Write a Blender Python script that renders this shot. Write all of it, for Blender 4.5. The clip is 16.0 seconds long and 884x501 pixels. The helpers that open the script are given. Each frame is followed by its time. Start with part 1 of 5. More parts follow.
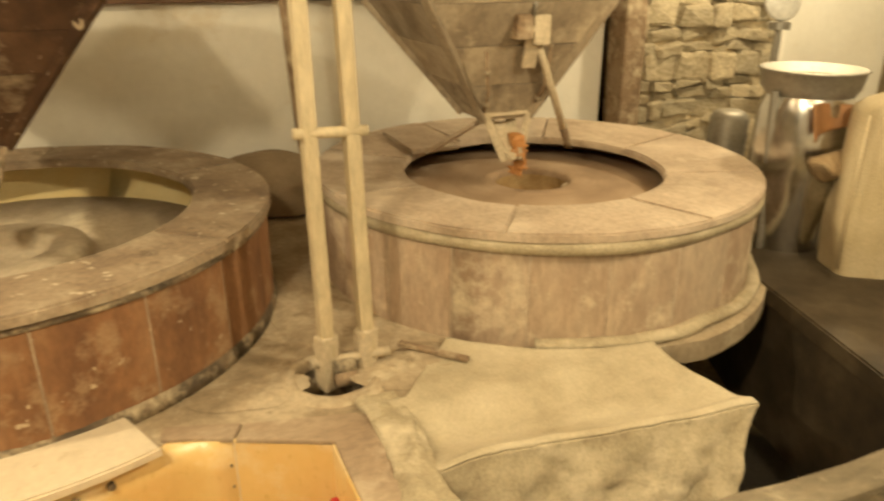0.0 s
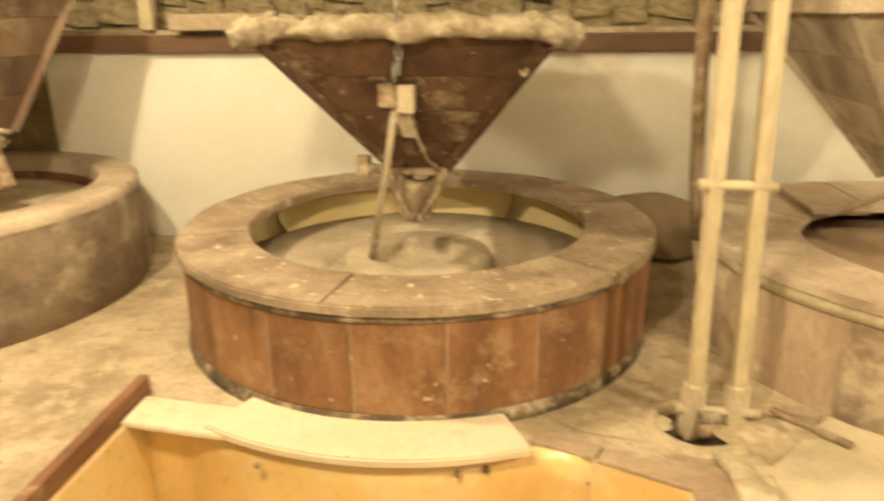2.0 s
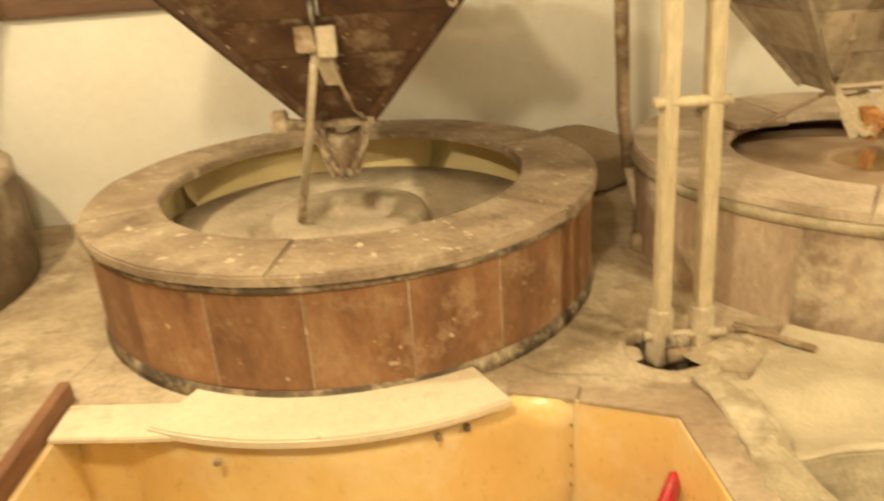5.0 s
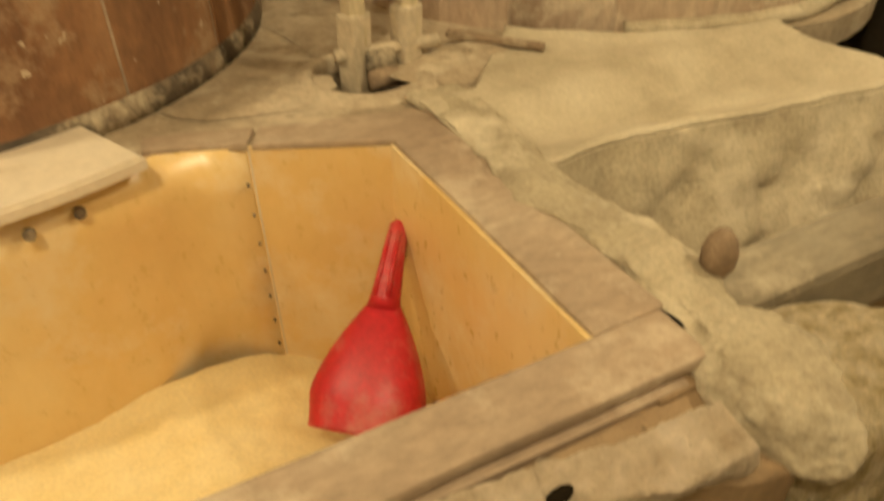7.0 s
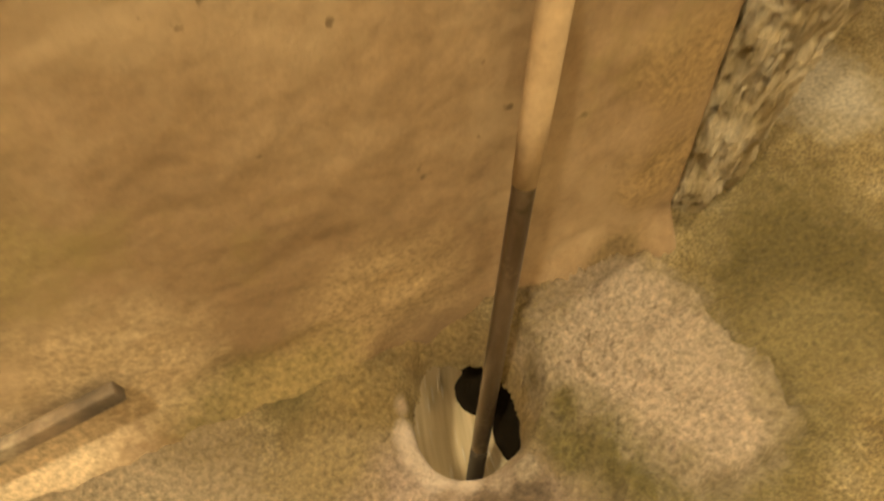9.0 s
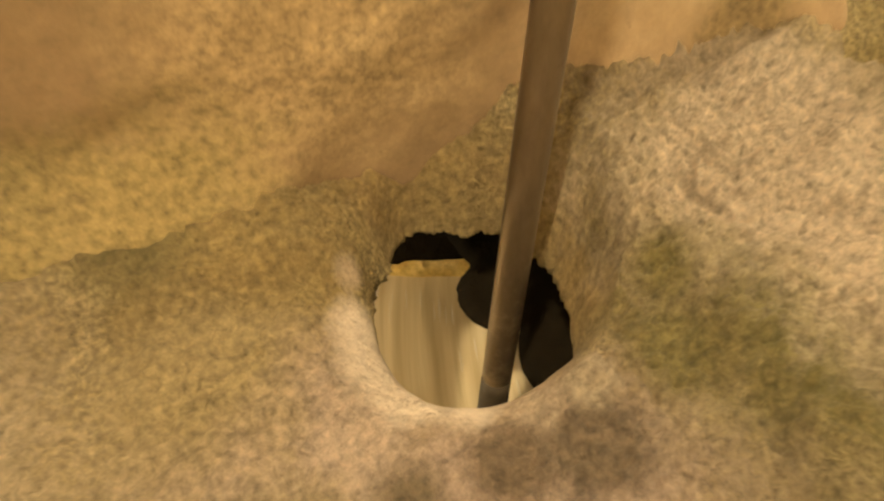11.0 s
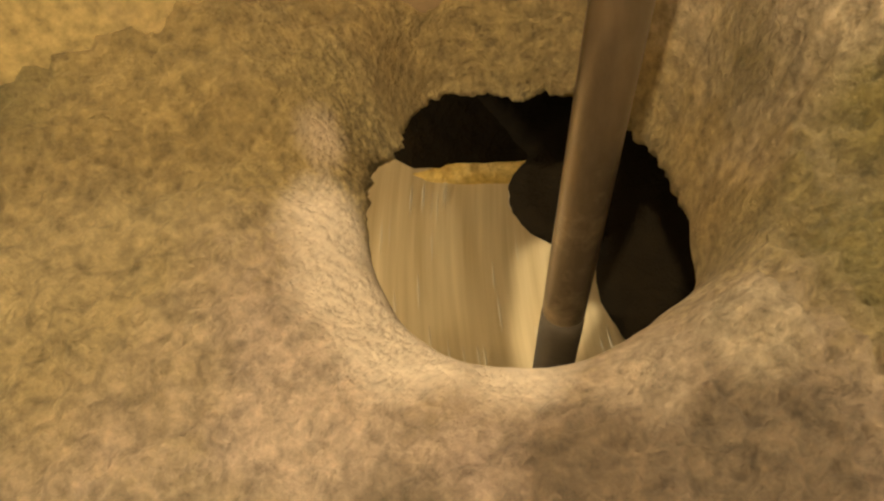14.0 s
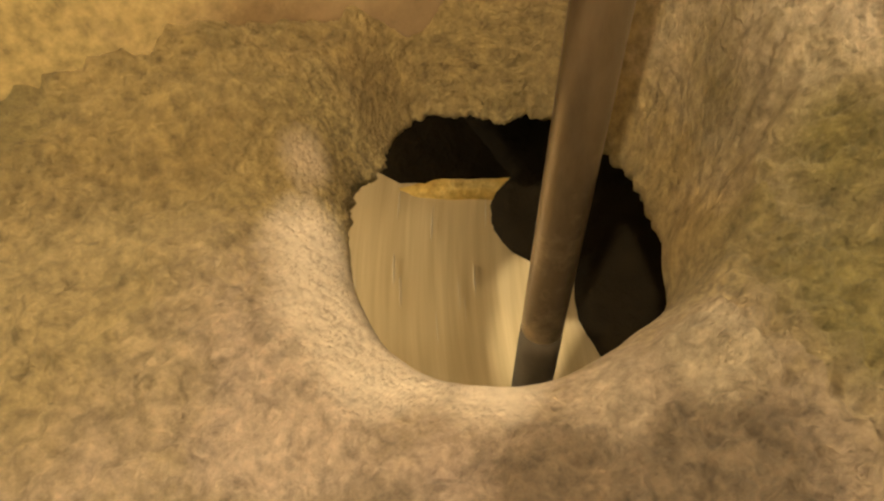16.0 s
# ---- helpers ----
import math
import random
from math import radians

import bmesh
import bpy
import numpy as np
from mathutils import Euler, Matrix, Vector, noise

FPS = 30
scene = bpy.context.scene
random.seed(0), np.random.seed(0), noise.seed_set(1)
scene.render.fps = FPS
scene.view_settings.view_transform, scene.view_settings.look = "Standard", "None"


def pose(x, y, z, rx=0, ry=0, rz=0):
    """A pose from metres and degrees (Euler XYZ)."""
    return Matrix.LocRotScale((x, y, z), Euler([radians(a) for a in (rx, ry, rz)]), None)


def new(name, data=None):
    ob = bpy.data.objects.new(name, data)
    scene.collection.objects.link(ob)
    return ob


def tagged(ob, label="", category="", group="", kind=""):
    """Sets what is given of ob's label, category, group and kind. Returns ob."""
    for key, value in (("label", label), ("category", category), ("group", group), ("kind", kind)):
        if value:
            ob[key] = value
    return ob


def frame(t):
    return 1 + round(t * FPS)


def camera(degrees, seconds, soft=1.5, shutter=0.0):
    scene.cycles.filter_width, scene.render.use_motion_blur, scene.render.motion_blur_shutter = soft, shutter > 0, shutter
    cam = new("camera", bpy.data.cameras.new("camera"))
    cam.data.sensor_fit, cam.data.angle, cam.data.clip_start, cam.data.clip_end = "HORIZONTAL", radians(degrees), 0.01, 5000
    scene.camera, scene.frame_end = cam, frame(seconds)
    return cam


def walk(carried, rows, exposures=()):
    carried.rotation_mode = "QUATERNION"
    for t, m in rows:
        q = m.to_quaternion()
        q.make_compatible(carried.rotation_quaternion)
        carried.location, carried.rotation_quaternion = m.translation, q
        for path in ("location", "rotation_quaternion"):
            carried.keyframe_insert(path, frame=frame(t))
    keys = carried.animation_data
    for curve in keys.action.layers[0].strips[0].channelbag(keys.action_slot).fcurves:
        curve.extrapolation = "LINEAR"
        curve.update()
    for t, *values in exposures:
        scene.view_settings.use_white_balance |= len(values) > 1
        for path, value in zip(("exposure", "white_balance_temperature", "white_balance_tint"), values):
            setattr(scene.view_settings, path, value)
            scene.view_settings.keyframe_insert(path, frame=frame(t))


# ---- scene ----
cam = camera(63.3, 16.0, 2.3, 0.5)
METRES, EYE, TILT, LEAN, TURN = 2.2, 1.571, -21.7, 0.0, -23.0
ROWS = [
    (0.0, 0.0, 0.0, 0.0, -0.0, 0.0, -0.0),
    (0.5, 0.0096, -0.0177, 0.0006, 6.92, 0.82, -2.46),
    (1.0, 0.0108, -0.0218, -0.0, 12.13, 0.56, -4.5),
    (1.5, -0.0059, -0.0339, -0.0025, 18.81, -0.0, -6.99),
    (2.0, -0.0325, -0.0591, -0.0047, 27.32, 0.58, -9.81),
    (2.5, -0.0634, -0.0845, -0.0097, 36.9, -0.19, -12.83),
    (3.0, -0.0797, -0.0982, -0.0107, 43.8, -1.54, -14.18),
    (5.5, -0.1324, 0.0152, -0.0376, 11.33, -4.6, -1.27),
    (6.0, -0.1102, 0.0859, -0.0623, 5.73, -8.05, -0.61),
    (6.5, -0.1022, 0.1655, -0.1009, 0.34, -10.18, 1.56),
    (7.0, -0.1161, 0.2158, -0.1457, -4.5, -14.7, 2.46),
    (7.5, -0.115, 0.2344, -0.1928, -6.35, -18.81, 3.33),
    (8.0, -0.1004, 0.2491, -0.2454, -7.81, -23.3, 4.25),
    (8.5, -0.0929, 0.26, -0.2823, -8.79, -26.49, 4.63),
    (9.0, -0.0898, 0.2671, -0.3266, -9.63, -32.29, 5.58),
    (11.5, -0.0793, 0.3863, -0.495, -7.28, -30.32, 5.81),
    (12.0, -0.0832, 0.4039, -0.5118, -6.98, -29.43, 5.04),
    (12.5, -0.0846, 0.4144, -0.5192, -4.71, -33.89, 5.96),
    (13.0, -0.0787, 0.4198, -0.519, -4.35, -35.01, 7.58),
    (13.5, -0.0754, 0.4187, -0.5195, -4.23, -35.91, 7.76),
    (14.0, -0.0713, 0.4183, -0.5184, -3.44, -36.24, 8.34),
    (14.5, -0.0684, 0.4183, -0.5197, -3.01, -35.97, 8.46),
    (15.0, -0.0664, 0.4195, -0.52, -3.4, -35.98, 8.34),
    (15.5, -0.0678, 0.4198, -0.5192, -3.77, -35.69, 7.69),
    (16.0, -0.0697, 0.4164, -0.5156, -3.77, -35.4, 7.12),
]
walk(cam, [(t, pose(0, 0, EYE, TILT, LEAN, TURN) @ pose(METRES * x, METRES * y, METRES * z, 90 + pitch, roll, yaw)) for t, x, y, z, yaw, pitch, roll in ROWS],
     exposures=[(0.0, -0.35), (0.5, 0.02), (5.3, -0.14), (6.3, -0.46), (7.0, -0.70), (7.6, -0.58), (8.1, -0.08), (8.6, 0.24), (9.1, 0.60), (11.5, 0.92), (16.0, 0.96)])

# ---- light ----
world = bpy.data.worlds.new("world")
world.use_nodes = True
world.node_tree.nodes["Background"].inputs["Color"].default_value = (1.0, 0.8, 0.5, 1)
world.node_tree.nodes["Background"].inputs["Strength"].default_value = 0.02
scene.world = world


def lamp(name, place, watts, colour, size):
    data = bpy.data.lights.new(name, "POINT")
    data.energy, data.color, data.shadow_soft_size = watts, colour, size
    ob = new(name, data)
    ob.location = place
    return ob


WARM = (1.0, 0.82, 0.505)
lamp("ceiling_bulb_west", (-1.65, 1.45, 2.42), 120, WARM, 0.05)
lamp("ceiling_bulb_row_one", (-0.62, 0.12, 2.35), 126, WARM, 0.07)
lamp("ceiling_bulb_row_two", (-0.08, -0.80, 2.35), 22, WARM, 0.07)
lamp("ceiling_bulb_row_three", (1.70, 0.45, 2.1), 108, WARM, 0.07)
# added fill below the floor to brighten the water, no fitting there
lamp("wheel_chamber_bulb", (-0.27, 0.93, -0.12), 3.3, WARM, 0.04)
lamp("ceiling_bulb_east", (2.95, 2.45, 2.3), 95, WARM, 0.06)

# ---- materials ----
def material(name, colours, scale=6.0, fine=60.0, rough=0.8, bump=0.3, depth=0.01, metal=0.0, stretch=(1, 1, 1),
             dust=None, dust_scale=3.0, dust_amount=0.5, fleck=None, stain=None, per_piece=0.0, detail=6.0, grainy=0.65, grit=None):
    """A two-scale surface: colours mixed by a broad noise, grain by a fine one, dust in patches, flecks in spots."""
    m = bpy.data.materials.new(name)
    m.use_nodes = True
    nt = m.node_tree
    n, ln = nt.nodes, nt.links
    bsdf = n["Principled BSDF"]
    co = n.new("ShaderNodeTexCoord")
    mp = n.new("ShaderNodeMapping")
    mp.inputs["Scale"].default_value = stretch
    place = co.outputs["Object"]
    if per_piece:
        # every piece takes its grain from another stretch of the wood
        who, far = n.new("ShaderNodeObjectInfo"), n.new("ShaderNodeVectorMath")
        far.operation, far.inputs[1].default_value = "MULTIPLY_ADD", (37.0, 53.0, 19.0)
        ln.new(who.outputs["Random"], far.inputs[0])
        ln.new(place, far.inputs[2])
        place = far.outputs["Vector"]
    ln.new(place, mp.inputs["Vector"])

    def tex(sc, det=detail, r=0.6, vec=None):
        t = n.new("ShaderNodeTexNoise")
        t.inputs["Scale"].default_value, t.inputs["Detail"].default_value, t.inputs["Roughness"].default_value = sc, det, r
        ln.new(vec or mp.outputs["Vector"], t.inputs["Vector"])
        return t.outputs["Fac"]

    def ramp(fac, stops):
        r = n.new("ShaderNodeValToRGB")
        e = r.color_ramp.elements
        while len(e) < len(stops):
            e.new(0.5)
        for k, (p, c) in enumerate(stops):
            e[k].position, e[k].color = p, (*c, 1) if len(c) == 3 else c
        ln.new(fac, r.inputs["Fac"])
        return r.outputs["Color"]

    def mix(a, b, fac, kind="MIX"):
        x = n.new("ShaderNodeMix")
        x.data_type, x.blend_type = "RGBA", kind
        for sock, v in ((x.inputs[6], a), (x.inputs[7], b), (x.inputs[0], fac)):
            if isinstance(v, (int, float)):
                sock.default_value = v
            elif isinstance(v, tuple):
                sock.default_value = (*v, 1)
            else:
                ln.new(v, sock)
        return x.outputs[2]

    k = len(colours)
    broad = tex(scale)
    col = ramp(broad, [(0.32 + 0.36 * i / max(1, k - 1), c) for i, c in enumerate(colours)])
    grain = tex(fine, 8.0, 0.7)
    col = mix(col, ramp(grain, [(0.3, (0.62, 0.62, 0.62)), (0.7, (1.25, 1.25, 1.25))]), grainy, "MULTIPLY")
    if grit:
        col = mix(col, ramp(tex(grit, 3.0, 0.6), [(0.36, (0.40, 0.37, 0.33)), (0.64, (1.5, 1.47, 1.43))]), 0.6, "MULTIPLY")
    if dust:
        d = ramp(tex(dust_scale, 8.0, 0.7, place), [(0.62 - 0.3 * dust_amount, (0, 0, 0)), (0.78 - 0.25 * dust_amount, (1, 1, 1))])
        col = mix(col, dust, d)
    if fleck:
        f = ramp(tex(fleck[1], 3.0, 0.5, place), [(fleck[2], (0, 0, 0)), (fleck[2] + 0.04, (1, 1, 1))])
        col = mix(col, fleck[0], f)
    if stain:
        f = ramp(tex(stain[1], 7.0, 0.7, place), [(stain[2], (0, 0, 0)), (stain[2] + 0.12, (1, 1, 1))])
        col = mix(col, stain[0], f)
    if per_piece:
        info = n.new("ShaderNodeObjectInfo")
        lo, hi = 1 - per_piece, 1 + per_piece
        col = mix(col, ramp(info.outputs["Random"], [(0, (lo, lo, lo)), (1, (hi, hi * 0.99, hi * 0.97))]), 1.0, "MULTIPLY")
    ln.new(col, bsdf.inputs["Base Color"])
    rr = n.new("ShaderNodeMapRange")
    rr.inputs["To Min"].default_value, rr.inputs["To Max"].default_value = max(0.05, rough - 0.12), min(1, rough + 0.12)
    ln.new(grain, rr.inputs["Value"])
    ln.new(rr.outputs["Result"], bsdf.inputs["Roughness"])
    bsdf.inputs["Metallic"].default_value = metal
    if bump:
        add = n.new("ShaderNodeMath")
        add.operation = "MULTIPLY_ADD"
        ln.new(broad, add.inputs[0])
        add.inputs[1].default_value = 2.0
        ln.new(grain, add.inputs[2])
        b = n.new("ShaderNodeBump")
        b.inputs["Strength"].default_value, b.inputs["Distance"].default_value = bump, depth
        ln.new(add.outputs[0], b.inputs["Height"])
        ln.new(b.outputs["Normal"], bsdf.inputs["Normal"])
    return m


FLOUR = (0.74, 0.66, 0.50)
M_plaster = material("white_limewash", [(0.78, 0.75, 0.66), (0.86, 0.84, 0.77)], 1.8, 25, 0.9, 0.05, grainy=0.12, stain=((0.66, 0.58, 0.44), 1.4, 0.60))
M_stone = material("rubble_stone", [(0.20, 0.155, 0.078), (0.35, 0.28, 0.16), (0.48, 0.40, 0.27)], 5, 45, 0.9, 0.7, 0.02)
M_block = material("pale_rubble_block", [(0.38, 0.31, 0.19), (0.56, 0.48, 0.33), (0.70, 0.62, 0.46)], 9, 60, 0.9, 0.7, 0.012, stain=((0.20, 0.15, 0.08), 7, 0.6), per_piece=0.22)
M_mortar = material("earth_mortar", [(0.20, 0.16, 0.09), (0.36, 0.30, 0.19)], 7, 70, 0.95, 0.6, 0.01)
M_floor = material("worn_cement_floor", [(0.27, 0.197, 0.073), (0.40, 0.308, 0.138), (0.52, 0.42, 0.23)], 20, 150, 0.92, 1.0, 0.020,
                   fleck=((0.24, 0.17, 0.06), 110, 0.79), detail=12, grainy=0.85, grit=300)


def patches(mat, spots):
    """Broad ragged patches on a floor, wear plus painted light and shade: colour, centre, radius."""
    nt = mat.node_tree
    n, ln = nt.nodes, nt.links
    b = n["Principled BSDF"]
    last = b.inputs["Base Color"].links[0].from_socket
    co, warp = n.new("ShaderNodeTexCoord"), n.new("ShaderNodeTexNoise")
    warp.inputs["Scale"].default_value, warp.inputs["Detail"].default_value, warp.inputs["Roughness"].default_value = 16, 9, 0.72
    grain = n.new("ShaderNodeTexNoise")
    grain.inputs["Scale"].default_value, grain.inputs["Detail"].default_value, grain.inputs["Roughness"].default_value = 165, 8, 0.68
    for w in (warp, grain):
        ln.new(co.outputs["Object"], w.inputs["Vector"])
    spread = n.new("ShaderNodeMapRange")
    spread.inputs["From Min"].default_value, spread.inputs["From Max"].default_value = 0.33, 0.67
    ln.new(grain.outputs["Fac"], spread.inputs["Value"])
    for colour, centre, radius in spots:
        d = n.new("ShaderNodeVectorMath")
        d.operation, d.inputs[1].default_value = "DISTANCE", centre
        ln.new(co.outputs["Object"], d.inputs[0])
        sm = n.new("ShaderNodeMath")
        amp = min(0.16, 1.7 * radius)
        sm.operation, sm.inputs[1].default_value = "MULTIPLY_ADD", amp
        ln.new(warp.outputs["Fac"], sm.inputs[0])
        ln.new(d.outputs["Value"], sm.inputs[2])
        mr = n.new("ShaderNodeMapRange")
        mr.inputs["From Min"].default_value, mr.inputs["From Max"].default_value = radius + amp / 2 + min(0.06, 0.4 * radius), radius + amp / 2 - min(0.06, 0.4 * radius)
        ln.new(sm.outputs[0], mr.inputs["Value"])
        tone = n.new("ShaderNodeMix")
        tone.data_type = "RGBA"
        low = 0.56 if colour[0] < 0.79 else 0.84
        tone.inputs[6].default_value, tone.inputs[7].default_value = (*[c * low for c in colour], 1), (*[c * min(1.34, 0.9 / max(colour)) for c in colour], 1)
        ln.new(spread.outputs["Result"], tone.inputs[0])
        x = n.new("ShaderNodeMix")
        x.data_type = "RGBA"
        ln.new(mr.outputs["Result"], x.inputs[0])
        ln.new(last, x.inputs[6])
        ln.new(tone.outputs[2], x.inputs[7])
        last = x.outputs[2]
    ln.new(last, b.inputs["Base Color"])


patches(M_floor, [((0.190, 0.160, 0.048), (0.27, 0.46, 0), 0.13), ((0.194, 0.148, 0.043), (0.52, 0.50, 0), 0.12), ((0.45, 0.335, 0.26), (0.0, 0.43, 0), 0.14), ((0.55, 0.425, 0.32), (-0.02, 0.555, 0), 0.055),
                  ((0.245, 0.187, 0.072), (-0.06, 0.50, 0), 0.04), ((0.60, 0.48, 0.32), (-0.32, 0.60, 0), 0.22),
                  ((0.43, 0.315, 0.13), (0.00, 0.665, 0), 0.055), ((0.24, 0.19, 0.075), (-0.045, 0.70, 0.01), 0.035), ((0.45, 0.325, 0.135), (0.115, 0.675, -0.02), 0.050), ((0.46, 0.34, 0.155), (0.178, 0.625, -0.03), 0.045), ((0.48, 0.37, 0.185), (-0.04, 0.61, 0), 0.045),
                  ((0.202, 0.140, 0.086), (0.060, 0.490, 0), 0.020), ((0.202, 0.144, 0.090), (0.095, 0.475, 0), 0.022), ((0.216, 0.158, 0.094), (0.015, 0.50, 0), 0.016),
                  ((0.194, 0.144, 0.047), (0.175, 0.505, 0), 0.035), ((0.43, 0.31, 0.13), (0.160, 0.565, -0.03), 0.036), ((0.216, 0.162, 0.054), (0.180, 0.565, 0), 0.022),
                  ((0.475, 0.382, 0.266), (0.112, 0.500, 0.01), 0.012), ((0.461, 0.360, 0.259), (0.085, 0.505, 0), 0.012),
                  # pale lip of the hole: flour-white crust with strong light painted in
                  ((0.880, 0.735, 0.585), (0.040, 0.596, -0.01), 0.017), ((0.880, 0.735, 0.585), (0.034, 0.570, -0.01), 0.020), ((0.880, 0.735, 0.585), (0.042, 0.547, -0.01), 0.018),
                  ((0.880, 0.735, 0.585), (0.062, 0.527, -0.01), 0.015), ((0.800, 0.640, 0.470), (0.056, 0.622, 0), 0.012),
                  # the wide near-black patch paints the shadow on the passage floor
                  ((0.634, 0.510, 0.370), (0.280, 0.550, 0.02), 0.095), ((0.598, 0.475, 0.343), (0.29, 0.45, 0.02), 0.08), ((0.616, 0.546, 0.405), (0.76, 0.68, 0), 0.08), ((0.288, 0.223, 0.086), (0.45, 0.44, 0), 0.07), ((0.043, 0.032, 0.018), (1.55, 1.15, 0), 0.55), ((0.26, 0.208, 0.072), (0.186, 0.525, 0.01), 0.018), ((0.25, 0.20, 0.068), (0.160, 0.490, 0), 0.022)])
M_front = material("dusty_plaster_front", [(0.21, 0.135, 0.070), (0.29, 0.197, 0.108), (0.37, 0.268, 0.158)], 3.2, 90, 0.9, 0.28, 0.005,
                   dust=(0.39, 0.29, 0.172), dust_scale=3.5, dust_amount=0.4, fleck=((0.16, 0.11, 0.06), 46, 0.70), stain=((0.28, 0.212, 0.09), 2.6, 0.58), grainy=0.6)
patches(M_front, [((0.19, 0.147, 0.062), (-0.10, 0.71, 0.05), 0.06), ((0.27, 0.21, 0.09), (-0.30, 0.74, 0.38), 0.14), ((0.30, 0.205, 0.095), (0.37, 0.64, 0.28), 0.05),
                  ((0.30, 0.205, 0.095), (0.38, 0.64, 0.15), 0.05), ((0.20, 0.14, 0.065), (0.34, 0.63, 0.03), 0.035), ((0.37, 0.265, 0.14), (0.08, 0.70, 0.10), 0.08), ((0.46, 0.35, 0.21), (-0.16, 0.72, 0.14), 0.08), ((0.62, 0.49, 0.32), (-0.30, 0.74, 0.05), 0.10), ((0.24, 0.178, 0.072), (-0.02, 0.70, 0.03), 0.06)])
M_buttress = material("streaked_flour_crust", [(0.40, 0.30, 0.14), (0.64, 0.52, 0.31), (0.80, 0.69, 0.49)], 26, 110, 0.92, 1.0, 0.014, stretch=(1.4, 1.4, 0.55), detail=10, grainy=0.7,
                      stain=((0.36, 0.27, 0.115), 8, 0.58))
M_crust = material("caked_plaster", [(0.40, 0.305, 0.195), (0.54, 0.435, 0.30), (0.66, 0.55, 0.41)], 22, 90, 0.95, 0.9, 0.012, grainy=0.45)
M_sill = material("golden_wet_stone", [(0.42, 0.26, 0.05), (0.66, 0.46, 0.12), (0.78, 0.60, 0.22)], 30, 120, 0.5, 0.6, 0.006)
M_deck = material("floury_cement_deck", [(0.29, 0.225, 0.145), (0.43, 0.345, 0.235), (0.55, 0.465, 0.335)], 4, 50, 0.9, 0.4, 0.006, dust=(0.60, 0.52, 0.38), dust_scale=6, dust_amount=0.3, stain=((0.22, 0.165, 0.10), 9, 0.58))
M_rust = material("rust_red_stave_wood", [(0.16, 0.075, 0.036), (0.27, 0.135, 0.062), (0.37, 0.215, 0.115)], 5, 70, 0.75, 0.35, 0.004, stretch=(1, 1, 0.45), detail=10, grainy=0.7,
                  dust=(0.44, 0.31, 0.185), dust_scale=6, dust_amount=0.22, stain=((0.085, 0.05, 0.032), 7, 0.62), per_piece=0.07, fleck=((0.50, 0.39, 0.26), 30, 0.69))
M_pale = material("pale_dusty_stave_wood", [(0.29, 0.205, 0.145), (0.41, 0.31, 0.225), (0.53, 0.43, 0.32)], 3, 50, 0.8, 0.25, 0.003, stretch=(1, 1, 0.4),
                  dust=FLOUR, dust_scale=5, dust_amount=0.3, per_piece=0.14)
M_vat3 = material("grey_brown_casing", [(0.16, 0.115, 0.078), (0.26, 0.195, 0.138), (0.35, 0.275, 0.20)], 5, 60, 0.85, 0.35, 0.004, dust=(0.52, 0.44, 0.32), dust_scale=6, dust_amount=0.3)
M_lid1 = material("worn_brown_lid_wood", [(0.22, 0.16, 0.11), (0.34, 0.26, 0.18), (0.44, 0.36, 0.26)], 5, 70, 0.8, 0.3, 0.003,
                  dust=(0.48, 0.395, 0.285), dust_scale=7, dust_amount=0.26, detail=10, grainy=0.8, stain=((0.15, 0.11, 0.075), 6, 0.58), per_piece=0.07, fleck=((0.60, 0.51, 0.38), 26, 0.64))
M_lid2 = material("floured_lid_wood", [(0.38, 0.295, 0.215), (0.48, 0.385, 0.29), (0.56, 0.465, 0.36)], 4, 60, 0.85, 0.2, 0.003, dust=(0.64, 0.55, 0.43), dust_scale=3, dust_amount=0.33, per_piece=0.05)
M_iron = material("dark_iron_hoop", [(0.05, 0.04, 0.03), (0.12, 0.09, 0.06), (0.30, 0.22, 0.14)], 12, 90, 0.7, 0.4, 0.004, dust=(0.62, 0.52, 0.36), dust_scale=9, dust_amount=0.38)
M_millstone = material("floured_millstone", [(0.40, 0.33, 0.23), (0.50, 0.42, 0.31), (0.60, 0.52, 0.39)], 5, 70, 0.9, 0.15, 0.004, dust=FLOUR, dust_scale=4, dust_amount=0.3)
M_workstone = material("brown_working_millstone", [(0.27, 0.185, 0.115), (0.36, 0.255, 0.165), (0.44, 0.33, 0.225)], 5, 70, 0.9, 0.15, 0.004, dust=(0.46, 0.35, 0.24), dust_scale=4, dust_amount=0.25)
M_hopper = material("dark_stained_hopper_wood", [(0.040, 0.019, 0.010), (0.085, 0.042, 0.021), (0.16, 0.09, 0.05)], 5, 60, 0.7, 0.35, 0.004, stretch=(1, 1, 0.4),
                    dust=(0.36, 0.28, 0.185), dust_scale=5, dust_amount=0.30, detail=10, stain=((0.17, 0.10, 0.06), 9, 0.56), per_piece=0.10, fleck=((0.44, 0.35, 0.24), 24, 0.68))
M_hopgrey = material("grey_dusty_hopper_wood", [(0.18, 0.14, 0.10), (0.32, 0.26, 0.185), (0.46, 0.39, 0.29)], 5, 60, 0.8, 0.35, 0.004, stretch=(1, 1, 0.5),
                     dust=(0.55, 0.46, 0.33), dust_scale=6, dust_amount=0.3, per_piece=0.12)
M_hopbrown = material("brown_dusty_hopper_wood", [(0.07, 0.04, 0.022), (0.14, 0.085, 0.05), (0.23, 0.16, 0.10)], 4, 60, 0.75, 0.35, 0.004, stretch=(1, 1, 0.4), dust=(0.36, 0.29, 0.19), dust_scale=4, dust_amount=0.3, per_piece=0.07)
